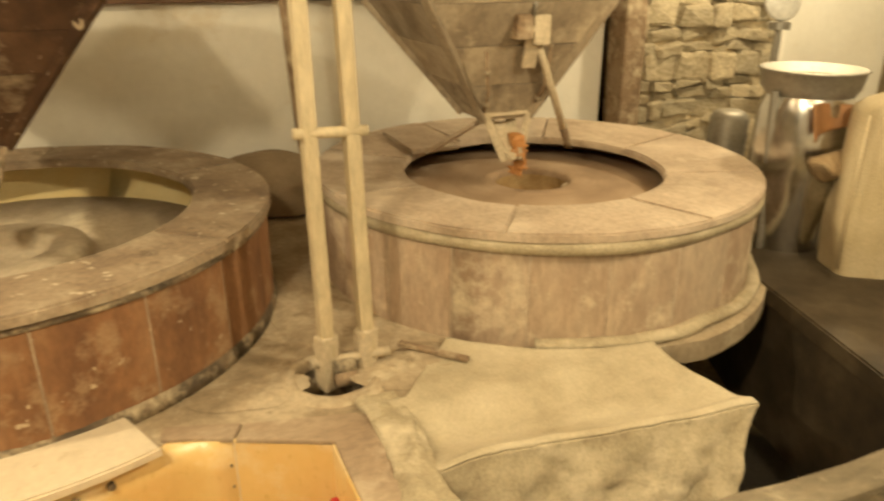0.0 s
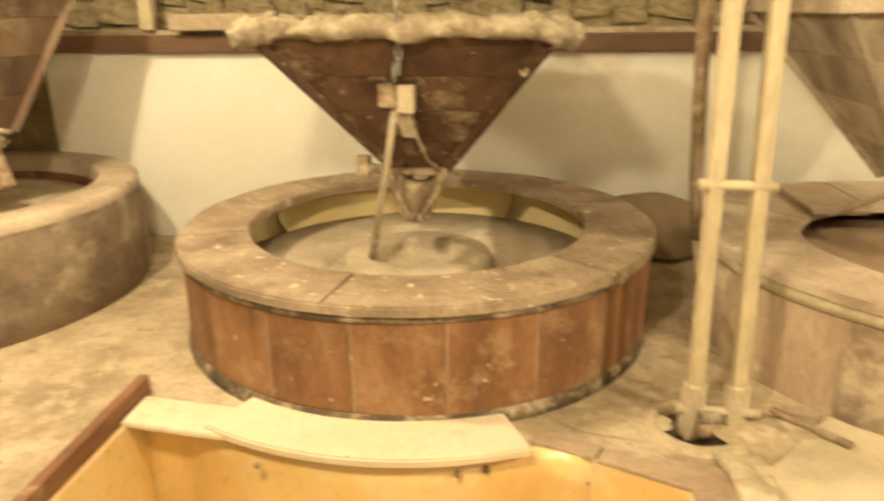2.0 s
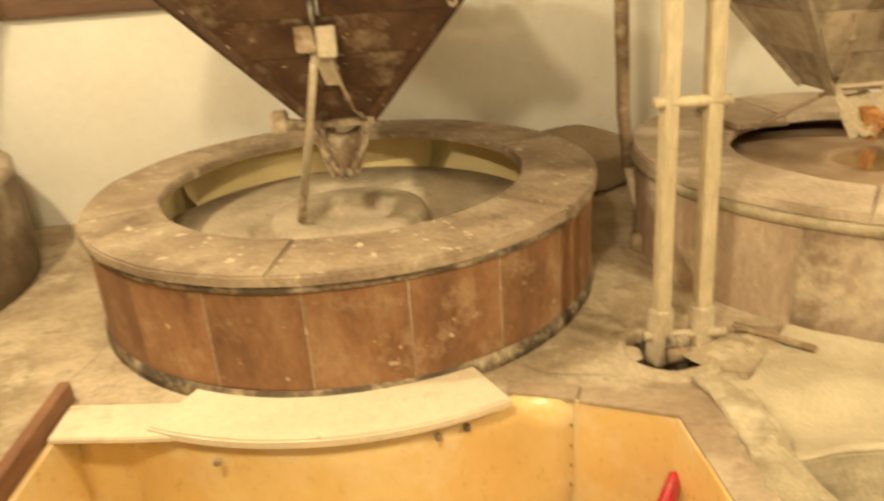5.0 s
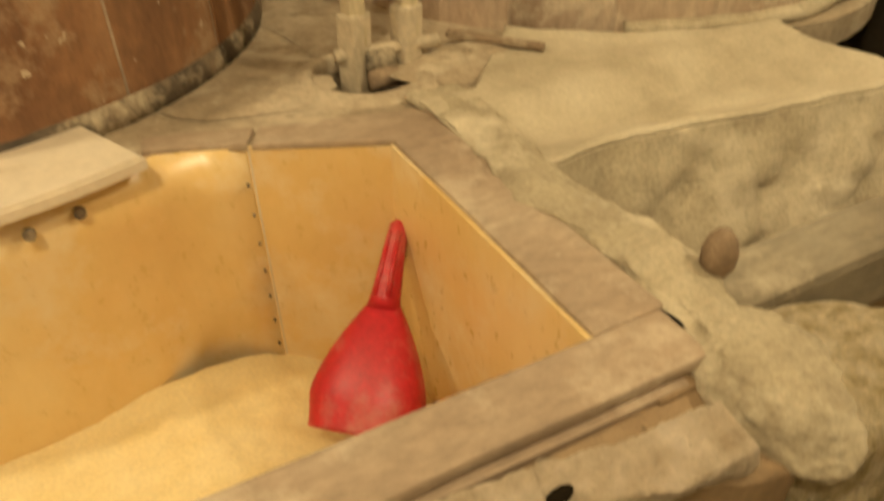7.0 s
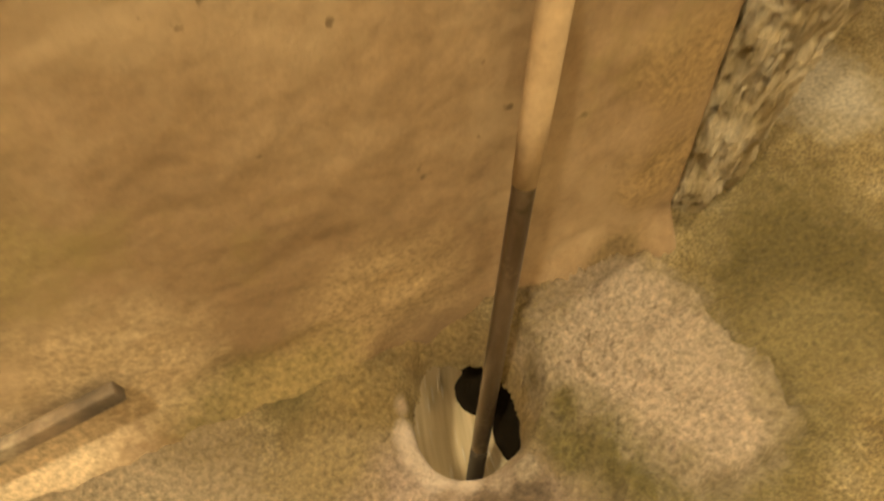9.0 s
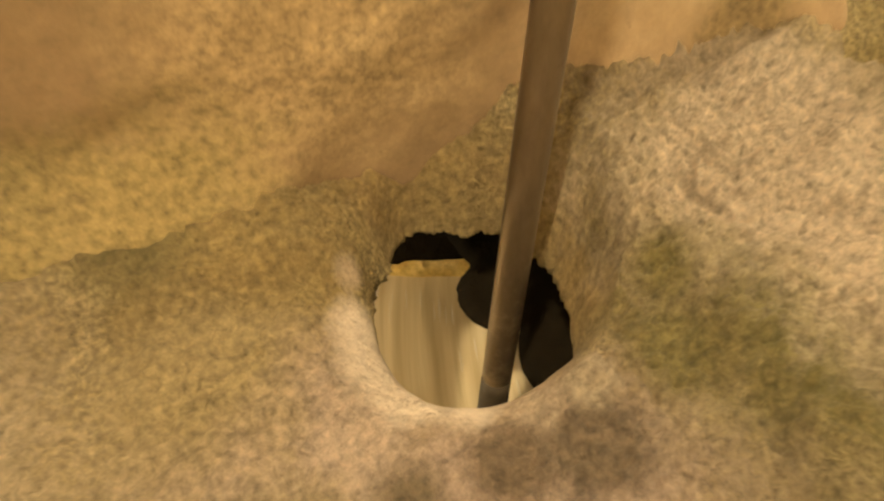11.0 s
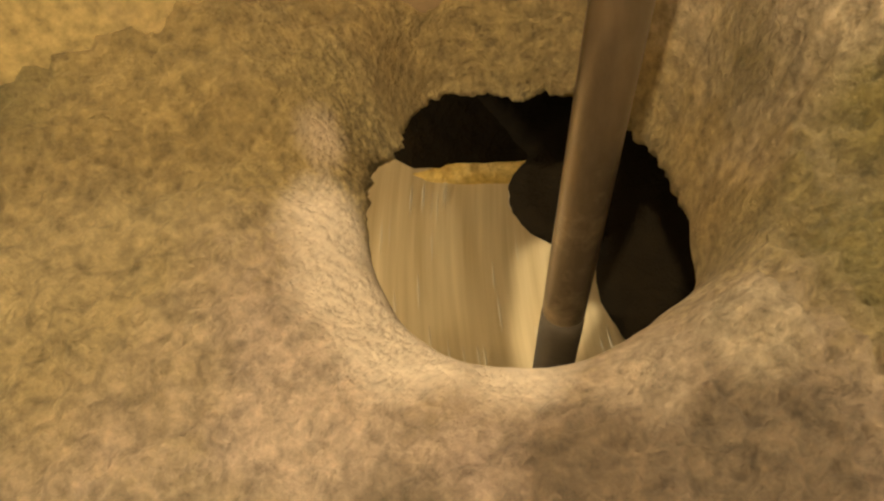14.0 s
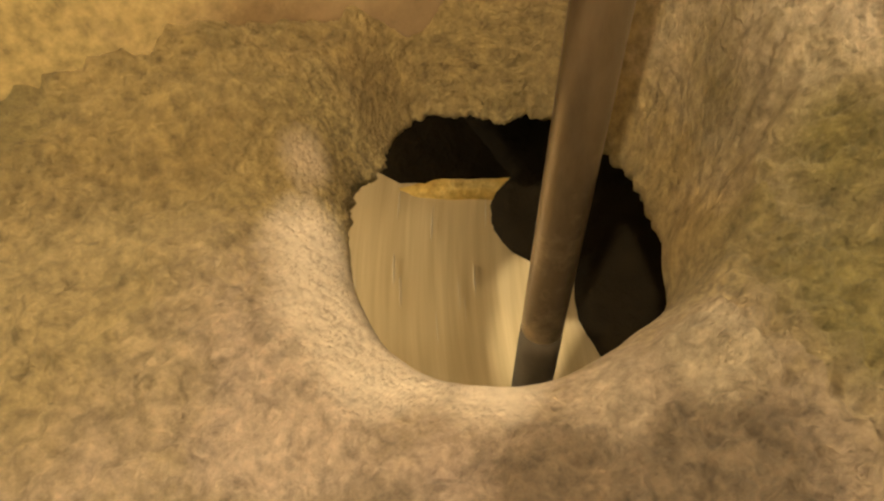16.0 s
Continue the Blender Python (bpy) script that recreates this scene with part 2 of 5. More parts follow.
M_cloth = material("floury_canvas", [(0.33, 0.27, 0.18), (0.45, 0.38, 0.255), (0.54, 0.465, 0.33)], 5, 120, 0.95, 0.6, 0.006, detail=9, dust=(0.68, 0.60, 0.44), dust_scale=4, dust_amount=0.36, stain=((0.33, 0.265, 0.17), 5, 0.58))
M_settled = material("settled_flour", [(0.41, 0.345, 0.235), (0.51, 0.44, 0.31), (0.58, 0.51, 0.37)], 5, 110, 0.97, 0.4, 0.004, grainy=0.4, stain=((0.46, 0.38, 0.25), 4, 0.62))
M_roll = material("caked_rope_roll", [(0.27, 0.205, 0.125), (0.43, 0.35, 0.24), (0.57, 0.485, 0.35)], 20, 70, 0.95, 1.0, 0.012, detail=10, stain=((0.30, 0.22, 0.13), 12, 0.62))
M_bin = material("varnished_yellow_ply", [(0.68, 0.45, 0.165), (0.75, 0.54, 0.23), (0.80, 0.64, 0.34)], 2.2, 40, 0.30, 0.06, 0.002, stretch=(1, 1, 0.6), grainy=0.10,
                 dust=(0.80, 0.68, 0.45), dust_scale=3.5, dust_amount=0.44)
M_lip = material("cream_painted_board", [(0.64, 0.545, 0.40), (0.73, 0.645, 0.50)], 4, 50, 0.7, 0.12, 0.002, grainy=0.25, fleck=((0.35, 0.22, 0.1), 20, 0.72), stain=((0.52, 0.42, 0.26), 5, 0.60))
M_greybeam = material("grey_floury_timber", [(0.12, 0.098, 0.062), (0.22, 0.18, 0.12), (0.32, 0.275, 0.195)], 5, 60, 0.9, 0.5, 0.006, stretch=(0.4, 1, 1), dust=(0.48, 0.41, 0.29), dust_scale=6, dust_amount=0.25, stain=((0.10, 0.08, 0.055), 4, 0.60))
# black that paints the shade of the ledge, the void sheet and the knot hole
M_pit = material("unlit_black", [(0.007, 0.005, 0.0025), (0.016, 0.011, 0.005)], 12, 60, 0.9, 0.5)
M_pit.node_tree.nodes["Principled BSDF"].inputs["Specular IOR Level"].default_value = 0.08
M_board = material("floury_oak_board", [(0.27, 0.19, 0.125), (0.355, 0.265, 0.18), (0.43, 0.34, 0.24)], 4, 60, 0.8, 0.2, 0.003, stretch=(0.5, 1, 1), dust=(0.58, 0.48, 0.35), dust_scale=4, dust_amount=0.25)
M_redwood = material("red_brown_plank", [(0.16, 0.07, 0.035), (0.26, 0.13, 0.07), (0.34, 0.20, 0.11)], 4, 60, 0.7, 0.25, 0.003, stretch=(1, 0.3, 1), dust=(0.5, 0.4, 0.27), dust_scale=5, dust_amount=0.12)
M_beam = material("brown_wall_beam", [(0.11, 0.06, 0.035), (0.20, 0.11, 0.065)], 4, 50, 0.8, 0.3, 0.004, stretch=(0.3, 1, 1))
M_maroon = material("dark_red_painted_timber", [(0.085, 0.02, 0.015), (0.14, 0.035, 0.025)], 4, 50, 0.6, 0.2, 0.003)
M_pole = material("cream_painted_pole", [(0.48, 0.395, 0.25), (0.60, 0.51, 0.345)], 6, 60, 0.7, 0.2, 0.002, stretch=(1, 1, 0.3), fleck=((0.3, 0.22, 0.12), 40, 0.74))
M_oldwood = material("old_brown_wood", [(0.14, 0.09, 0.055), (0.26, 0.18, 0.11), (0.36, 0.27, 0.18)], 9, 70, 0.85, 0.4, 0.004, dust=(0.55, 0.46, 0.32), dust_scale=12, dust_amount=0.4)
M_palewood = material("floured_wood_lath", [(0.46, 0.38, 0.26), (0.60, 0.51, 0.37)], 9, 70, 0.9, 0.3, 0.003)
M_flour = material("yellow_flour", [(0.80, 0.64, 0.31), (0.86, 0.73, 0.42)], 8, 140, 0.97, 0.35, 0.004, grainy=0.3)
M_red = material("red_plastic", [(0.50, 0.012, 0.022), (0.56, 0.018, 0.03)], 6, 80, 0.42, 0.03, 0.001, dust=(0.54, 0.17, 0.14), dust_scale=7, dust_amount=0.42)
M_grain = material("amber_grain", [(0.42, 0.18, 0.05), (0.55, 0.27, 0.09)], 60, 200, 0.6, 0.2, 0.001)
M_steel = material("stainless_steel", [(0.62, 0.60, 0.56), (0.70, 0.68, 0.64)], 4, 60, 0.22, 0.03, 0.001, metal=1.0)
M_dull = material("dull_zinc", [(0.30, 0.28, 0.24), (0.42, 0.40, 0.35)], 5, 60, 0.55, 0.08, 0.001, metal=0.8)
M_leather = material("brown_leather_flap", [(0.20, 0.09, 0.03), (0.34, 0.17, 0.07)], 8, 80, 0.6, 0.2, 0.002)
M_sack = material("beige_flour_sack", [(0.46, 0.37, 0.22), (0.56, 0.47, 0.31)], 4, 180, 0.95, 0.2, 0.002)
M_sacking = material("brown_sacking", [(0.20, 0.14, 0.08), (0.32, 0.24, 0.15)], 4, 150, 0.95, 0.25, 0.003)
# near-black, also holds painted shade for the side bench and the rod's foot
M_nearblack = material("near_black_brown", [(0.028, 0.020, 0.011), (0.06, 0.043, 0.024), (0.10, 0.075, 0.045)], 5, 60, 0.7, 0.3, 0.004)
M_amber = material("grain_dusted_eye", [(0.26, 0.16, 0.065), (0.42, 0.30, 0.15)], 12, 120, 0.9, 0.3, 0.003)
M_ceiling = material("smoked_ceiling", [(0.30, 0.24, 0.16), (0.40, 0.33, 0.23)], 3, 40, 0.9, 0.2)
M_pipe = material("worn_steel_rod", [(0.085, 0.058, 0.036), (0.15, 0.11, 0.07), (0.22, 0.17, 0.115)], 14, 80, 0.33, 0.2, 0.002, metal=0.6, stretch=(1, 1, 0.25), dust=(0.40, 0.30, 0.18), dust_scale=10, dust_amount=0.3, stain=((0.05, 0.035, 0.02), 24, 0.60))
M_sheath = material("tan_rod_sleeve", [(0.33, 0.225, 0.12), (0.46, 0.34, 0.20)], 9, 80, 0.8, 0.3, 0.003)
M_white = material("white_enamel", [(0.74, 0.74, 0.70), (0.80, 0.80, 0.76)], 5, 60, 0.4, 0.03)


# ---- mesh tools ----
def part(name, bm, mat, parent=None, label="", smooth=False):
    me = bpy.data.meshes.new(name)
    bm.normal_update()
    if smooth:
        for f in bm.faces:
            f.smooth = True
    bm.to_mesh(me)
    bm.free()
    me.materials.append(mat)
    ob = new(name, me)
    ob.parent = parent
    if label:
        ob["label"] = label
    return ob


def thing(name, place, label, category, group="", kind="", turn=0):
    e = new(name)
    e.matrix_basis = pose(*place, 0, 0, turn)
    e.empty_display_size = 0.1
    return tagged(e, label, category, group, kind)


def box(x0, x1, y0, y1, z0, z1, bevel=0.004, wear=0.0, cuts=0, seed=0.0):
    bm = bmesh.new()
    bmesh.ops.create_cube(bm, size=1)
    for v in bm.verts:
        v.co = Vector(((x0, x1)[v.co.x > 0], (y0, y1)[v.co.y > 0], (z0, z1)[v.co.z > 0]))
    if bevel:
        bmesh.ops.bevel(bm, geom=bm.edges[:], offset=bevel, segments=2, affect="EDGES", profile=0.6)
    if cuts:
        long = [e for e in bm.edges if e.calc_length() > 0.12]
        bmesh.ops.subdivide_edges(bm, edges=long, cuts=cuts, use_grid_fill=True)
    if wear:
        roughen(bm, wear, 14, seed)
    return bm


def roughen(bm, amount, freq, seed=0.0):
    off = Vector((seed * 3.7, seed * 1.3, seed * 2.1))
    for v in bm.verts:
        v.co += noise.noise_vector(v.co * freq + off) * amount


def slab(outline, z0, z1, bevel=0.0):
    """A flat plate with the outline, from z0 up to z1."""
    bm = bmesh.new()
    f = bm.faces.new([bm.verts.new((x, y, z0)) for x, y in outline])
    top = bmesh.ops.extrude_face_region(bm, geom=[f])
    for v in top["geom"]:
        if isinstance(v, bmesh.types.BMVert):
            v.co.z = z1
    bmesh.ops.recalc_face_normals(bm, faces=bm.faces[:])
    if bevel:
        bmesh.ops.bevel(bm, geom=[e for e in bm.edges if e.verts[0].co.z > z1 - 1e-5 and e.verts[1].co.z > z1 - 1e-5], offset=bevel, segments=2, affect="EDGES")
    return bm


def lathe(profile, n=64, closed=False, a0=0.0, a1=2 * math.pi, wobble=0.0, seed=0.0):
    """A turned shape: profile is (radius, height) rows; closed joins its last row to its first."""
    bm = bmesh.new()
    full = abs(a1 - a0 - 2 * math.pi) < 1e-6
    rings = []
    for i in range(n if full else n + 1):
        a = a0 + (a1 - a0) * i / n
        w = 1 + wobble * noise.noise(Vector((math.cos(a) * 2, math.sin(a) * 2, seed)))
        rings.append([bm.verts.new((r * w * math.cos(a), r * w * math.sin(a), z)) for r, z in profile])
    m = len(profile)
    for i in range(n):
        p, q = rings[i], rings[(i + 1) % len(rings)]
        for j in range(m if closed else m - 1):
            k = (j + 1) % m
            bm.faces.new((p[j], q[j], q[k], p[k]))
    if not full and closed:
        bm.faces.new(rings[0])
        bm.faces.new(rings[-1][::-1])
    bmesh.ops.remove_doubles(bm, verts=bm.verts[:], dist=1e-6)
    bmesh.ops.recalc_face_normals(bm, faces=bm.faces[:])
    return bm


def tube(points, radii, n=10, cap=True):
    """A round bar along points, with a radius for each."""
    bm = bmesh.new()
    pts = [Vector(p) for p in points]
    if isinstance(radii, (int, float)):
        radii = [radii] * len(pts)
    rings, up = [], Vector((0.3, 0.2, 0.93))
    for i, p in enumerate(pts):
        d = (pts[min(i + 1, len(pts) - 1)] - pts[max(i - 1, 0)]).normalized()
        s = d.cross(up)
        s = s.normalized() if s.length > 1e-3 else Vector((1, 0, 0))
        u = s.cross(d)
        up = u
        rings.append([bm.verts.new(p + (s * math.cos(2 * math.pi * k / n) + u * math.sin(2 * math.pi * k / n)) * radii[i]) for k in range(n)])
    for a, b in zip(rings, rings[1:]):
        for k in range(n):
            bm.faces.new((a[k], a[(k + 1) % n], b[(k + 1) % n], b[k]))
    if cap:
        bm.faces.new(rings[0])
        bm.faces.new(rings[-1][::-1])
    bmesh.ops.recalc_face_normals(bm, faces=bm.faces[:])
    return bm


def bar(p, q, width, thick, bevel=0.004, cuts=0, wear=0.0):
    """A square bar from p to q."""
    p, q = Vector(p), Vector(q)
    bm = box(-width / 2, width / 2, -thick / 2, thick / 2, 0, (q - p).length, bevel)
    if cuts:
        bmesh.ops.subdivide_edges(bm, edges=[e for e in bm.edges if e.calc_length() > 0.1], cuts=cuts, use_grid_fill=True)
    if wear:
        roughen(bm, wear, 22, p.x)
    bm.transform(Matrix.Translation(p) @ (q - p).to_track_quat("Z", "Y").to_matrix().to_4x4())
    return bm


def sheet(nu, nv, fn, thick=0.0):
    """A grid whose point (u, v), both 0 to 1, lies at fn(u, v)."""
    bm = bmesh.new()
    g = [[bm.verts.new(fn(i / nu, j / nv)) for j in range(nv + 1)] for i in range(nu + 1)]
    for i in range(nu):
        for j in range(nv):
            bm.faces.new((g[i][j], g[i + 1][j], g[i + 1][j + 1], g[i][j + 1]))
    if thick:
        bm.normal_update()
        bmesh.ops.solidify(bm, geom=bm.faces[:], thickness=thick)
    return bm


def smooth_step(a, b, x):
    t = min(1, max(0, (x - a) / (b - a)))
    return t * t * (3 - 2 * t)


def fract(x, y, z, octaves=4):
    return noise.fractal(Vector((x, y, z)), 1.0, 2.0, octaves)

# ---- the place: walls, floor, ceiling ----
WALL_Y, DECK, RIM = 3.2, 0.55, 0.55
VATS = {"one": (-0.46, 2.36), "two": (1.328, 2.268), "three": (-2.45, 2.42)}


def structure(name, bm, mat, label, category, smooth=False):
    return tagged(part(name, bm, mat, None, "", smooth), label, category, "", "structure")


structure("wall_north", box(-2.35, 2.26, WALL_Y, WALL_Y + 0.3, 0, 1.43, 0), M_plaster, "white limewashed plaster wall behind the millstones", "wall")


def rough_wall(x, z):
    k = fract(x * 1.6, 0, z * 1.6) * 0.05 + fract(x * 5, 3, z * 7) * 0.03
    return k


def rubble(ox, x0, x1, z0, z1, depth, nx=90, nz=60):
    def fn(u, v):
        x, z = x0 + (x1 - x0) * u, z0 + (z1 - z0) * v
        return (x, depth - abs(rough_wall(x, z)), z)
    bm = sheet(nx, nz, fn)
    return bm


structure("wall_north_upper", rubble(0, -2.6, 2.4, 1.5, 2.7, WALL_Y + 0.16), M_stone, "rubble stone wall above the brown beam", "wall", True)
structure("wall_north_west", rubble(0, -5.3, -2.32, 0, 2.7, WALL_Y + 0.1, 120, 90), M_stone, "rough rubble stone wall beside the plaster", "wall", True)
structure("wall_north_backing", box(-5.4, 5.3, WALL_Y + 0.31, WALL_Y + 0.5, -0.1, 2.7, 0), M_mortar, "earth mortar core of the stone wall", "wall")
structure("wall_west", box(-5.5, -5.3, -2.7, 3.6, -0.1, 2.7, 0), M_stone, "rough stone side wall", "wall")
structure("wall_east", box(5.2, 5.4, -2.7, 3.6, -0.1, 2.7, 0), M_plaster, "white plastered side wall", "wall")
structure("wall_south", box(-5.5, 5.4, -2.9, -2.7, -0.1, 2.7, 0), M_plaster, "plain plastered wall", "wall")
structure("ceiling", box(-5.6, 5.5, -3.0, 3.8, 2.7, 2.85, 0), M_ceiling, "smoked dark ceiling", "ceiling")

beam = tagged(part("wall_beam", box(-2.6, 2.26, WALL_Y - 0.05, WALL_Y + 0.1, 1.432, 1.508, 0.008, 0.003, 8), M_beam), "brown wooden beam along the top of the plaster", "beam", "", "structure")
structure("shelf_ledge", box(-2.6, 2.3, WALL_Y - 0.0, WALL_Y + 0.3, 1.5, 1.53, 0.004), M_deck, "dusty ledge on top of the beam", "ledge")
wall_post = tagged(part("wall_post", bar((-1.80, 3.19, 1.53), (-1.78, 3.19, 2.7), 0.06, 0.06, 0.006, 4, 0.002), M_pole), "cream painted post above the beam", "post", "", "structure")
structure("ledge_box", box(-1.66, -1.2, 3.08, 3.3, 1.53, 1.60, 0.01, 0.003, 3), M_board, "dusty board lying on the ledge", "board")
corner_post = tagged(part("corner_post", bar((2.37, 3.13, 0), (2.33, 3.13, 2.7), 0.15, 0.12, 0.012, 6, 0.006), M_oldwood), "old brown wooden post at the end of the plaster wall", "post", "", "structure")


def stones(parent, x0, x1, z0, z1, y, seed, high=(0.07, 0.13), wide=(0.10, 0.26), mat=None):
    """Courses of rubble blocks standing a little proud of their wall."""
    r = random.Random(seed)
    meshes = []
    for k in range(6):
        bm = box(-0.5, 0.5, -0.5, 0.5, -0.5, 0.5, 0.16)
        roughen(bm, 0.17, 2.0, seed + k * 1.7)
        me = bpy.data.meshes.new("stone")
        bm.to_mesh(me)
        bm.free()
        me.materials.append(mat)
        meshes.append(me)
    z = z0
    while z < z1:
        h, x = r.uniform(*high), x0 - r.uniform(0, 0.08)
        while x < x1:
            w = r.uniform(*wide)
            o = new("stone", meshes[r.randrange(6)])
            o.parent = parent
            o.matrix_basis = pose(x + w / 2, y + r.uniform(-0.025, 0.03), z + h / 2 + r.uniform(-0.02, 0.02), 0, r.uniform(-9, 9), r.uniform(-6, 6)) @ Matrix.Diagonal((w * r.uniform(0.9, 1.08), 0.14, h * r.uniform(0.8, 1.2), 1))
            x += w
        z += h


# floor with the hole over the water; the hole is worn and uneven
HOLE = (0.10, 0.59)
# the throat of the hole, the narrowest ring of the worn funnel: x, y and depth
THROAT = [(0.0595, 0.6198, -0.031), (0.0488, 0.600, -0.030), (0.0429, 0.5738, -0.028), (0.0429, 0.5584, -0.025), (0.0500, 0.541, -0.022),
          (0.0669, 0.5259, -0.018), (0.0794, 0.5199, -0.018), (0.0947, 0.520, -0.022), (0.1089, 0.5244, -0.035), (0.1353, 0.532, -0.048),
          (0.1430, 0.5456, -0.046), (0.160, 0.575, -0.055), (0.168, 0.605, -0.061), (0.158, 0.640, -0.065), (0.142, 0.650, -0.065),
          (0.127, 0.666, -0.064), (0.1082, 0.6705, -0.060), (0.0928, 0.6584, -0.052), (0.079, 0.637, -0.044)]
POLAR = sorted((math.atan2(y - HOLE[1], x - HOLE[0]), math.hypot(x - HOLE[0], y - HOLE[1]), z) for x, y, z in THROAT)
TURN_A = np.linspace(-math.pi, math.pi, 721)[:-1]


def round_table(values, angles, soft):
    """Values at angles, carried round the full turn and smoothed."""
    row = np.interp(TURN_A, angles, values, period=2 * math.pi)
    k = np.exp(-(np.arange(-20, 21) / soft) ** 2 / 2)
    return np.convolve(np.concatenate([row[-20:], row, row[:20]]), k / k.sum(), "valid")


THROAT_R = round_table([p[1] for p in POLAR], [p[0] for p in POLAR], 5.0)
THROAT_Z = round_table([p[2] for p in POLAR], [p[0] for p in POLAR], 8.0)
# how far out the funnel's slope reaches, and how much it is a rounded lip
SLOPE_W = round_table([0.030, 0.034, 0.022, 0.024, 0.034, 0.038, 0.034, 0.024, 0.018], [radians(a) for a in (-15, 20, 70, 110, 145, 180, 220, 270, 305)], 8.0)
LIP = round_table([0.0, 0.0, 0.35, 0.8, 0.7, 0.6, 0.6], [radians(a) for a in (0, 95, 130, 165, 215, 270, 315)], 8.0)


def about(table, a):
    return float(np.interp(a, TURN_A, table, period=2 * math.pi))


def hole_radius(a):
    ca, sa = math.cos(a), math.sin(a)
    ragged = smooth_step(-0.35, 0.25, sa + 0.5 * ca)
    rag = (0.0003 + 0.0022 * ragged) * fract(ca * 5, sa * 5, 2, 4) + ragged * 0.0034 * fract(ca * 14, sa * 14, 7, 4)
    rag -= 0.007 * math.exp(-((a + 0.80) / 0.05) ** 2)
    return about(THROAT_R, a), rag


def in_slab(x, y):
    """How far inside the rough raised slab beside the hole, 0 to 1."""
    e = 0.012 * fract(x * 14, y * 14, 5, 3)
    left = smooth_step(0.168, 0.200, x + e - 0.1 * (y - 0.5))
    right = 1 - smooth_step(0.366, 0.372, x + e)
    return left * right * smooth_step(0.375, 0.395, y + e) * (1 - smooth_step(0.600, 0.622, y + e))


def floor_height(x, y, s):
    """Height of the floor at x, y; s is the way to the hole's edge."""
    near = math.exp(-((x - 0.1) ** 2 + (y - 0.5) ** 2) / 0.5)
    a = math.atan2(y - HOLE[1], x - HOLE[0])
    width, lip = about(SLOPE_W, a), about(LIP, a)
    t = min(1.0, s / width)
    worn = smooth_step(0.1, 1.1, s / width)
    z = near * worn * (0.006 * fract(x * 9, y * 9, 0, 4) + 0.0050 * fract(x * 42, y * 42, 3, 5))
    z += 0.028 * in_slab(x, y) + 0.012 * in_slab(x, y) * fract(x * 26, y * 26, 9, 5)
    if 0.36 < y < 0.62:
        z -= 0.014 * math.exp(-((x + 0.012 * fract(x * 14, y * 14, 5, 3) - 0.374) / 0.0035) ** 2)
    crust = smooth_step(0.07, 0.14, x + 0.3 * (0.56 - y)) * smooth_step(0.72, 0.6, y)
    z += near * (0.15 + 0.85 * worn) * ((0.0036 + 0.0026 * crust) * fract(x * 130, y * 150, 5, 4) + (0.0018 + 0.0034 * crust) * abs(fract(x * 75, y * 80, 8, 3)))
    rounded, sloped = 1 - math.sqrt(max(0.0, 1 - (1 - t) ** 2)), 1 - smooth_step(-0.25, 1.0, t) / 1.0
    z += about(THROAT_Z, a) * (lip * rounded + (1 - lip) * sloped / (1 - smooth_step(-0.25, 1.0, 0.0)))
    z += 0.012 * math.exp(-((x - 0.112) ** 2 + (y - 0.499) ** 2) / 0.00030) + 0.006 * math.exp(-((x - 0.088) ** 2 + (y - 0.503) ** 2) / 0.00020)
    z += 0.008 * math.exp(-((x - 0.052) ** 2 + (y - 0.632) ** 2) / 0.0003)
    z += 0.012 * smooth_step(0.15, 0.19, x) * smooth_step(0.48, 0.56, y) * (1 - in_slab(x, y)) * smooth_step(0.30, 0.22, x)
    z += 0.03 * smooth_step(0.625, 0.70, y + 0.17 * x) * math.exp(-((x - 0.1) / 0.9) ** 2) * (1 - math.exp(-((x - 0.115) / 0.065) ** 4))
    return z


def floor_mesh():
    bm = bmesh.new()
    n, cols = 720, []
    outs = [0.0]
    step = 0.0008
    while outs[-1] < 1.2:
        outs.append(outs[-1] + step)
        step *= 1.012 if outs[-1] < 0.12 else 1.045 if outs[-1] < 0.35 else 1.14
    downs = [(0.060, -0.085), (0.042, -0.056), (0.026, -0.034), (0.013, -0.020), (0.005, -0.010), (0.001, -0.004)]
    for i in range(n):
        a = 2 * math.pi * i / n
        (r0, rag), ca, sa = hole_radius(a), math.cos(a), math.sin(a)
        col = []
        thin = smooth_step(0.0, 0.7, sa)
        for grow, z in downs:
            grow, z = grow * (1 + 3 * thin), z * (1 - 0.5 * thin)
            r = r0 + rag + grow + min(0.004, 0.3 * grow) * fract(ca * 4, sa * 4, z * 30, 3)
            col.append(bm.verts.new((HOLE[0] + r * ca, HOLE[1] + r * sa, z + about(THROAT_Z, a))))
        for s in outs:
            r = r0 + rag * math.exp(-s / 0.006) + s
            x, y = HOLE[0] + r * ca, HOLE[1] + r * sa
            col.append(bm.verts.new((x, y, floor_height(x, y, s))))
        far = min((5.25 - HOLE[0]) / ca if ca > 1e-6 else 1e9, (-5.35 - HOLE[0]) / ca if ca < -1e-6 else 1e9,
                  (3.55 - HOLE[1]) / sa if sa > 1e-6 else 1e9, (-2.8 - HOLE[1]) / sa if sa < -1e-6 else 1e9)
        col.append(bm.verts.new((HOLE[0] + far * ca, HOLE[1] + far * sa, 0)))
        cols.append(col)
    for i in range(n):
        p, q = cols[i], cols[(i + 1) % n]
        for j in range(len(p) - 1):
            bm.faces.new((p[j], p[j + 1], q[j + 1], q[j]))
    return bm


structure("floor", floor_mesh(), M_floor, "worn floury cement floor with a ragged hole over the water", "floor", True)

# the watercourse under the hole
WATER_Z = -0.34
M_water = bpy.data.materials.new("fast_murky_water")
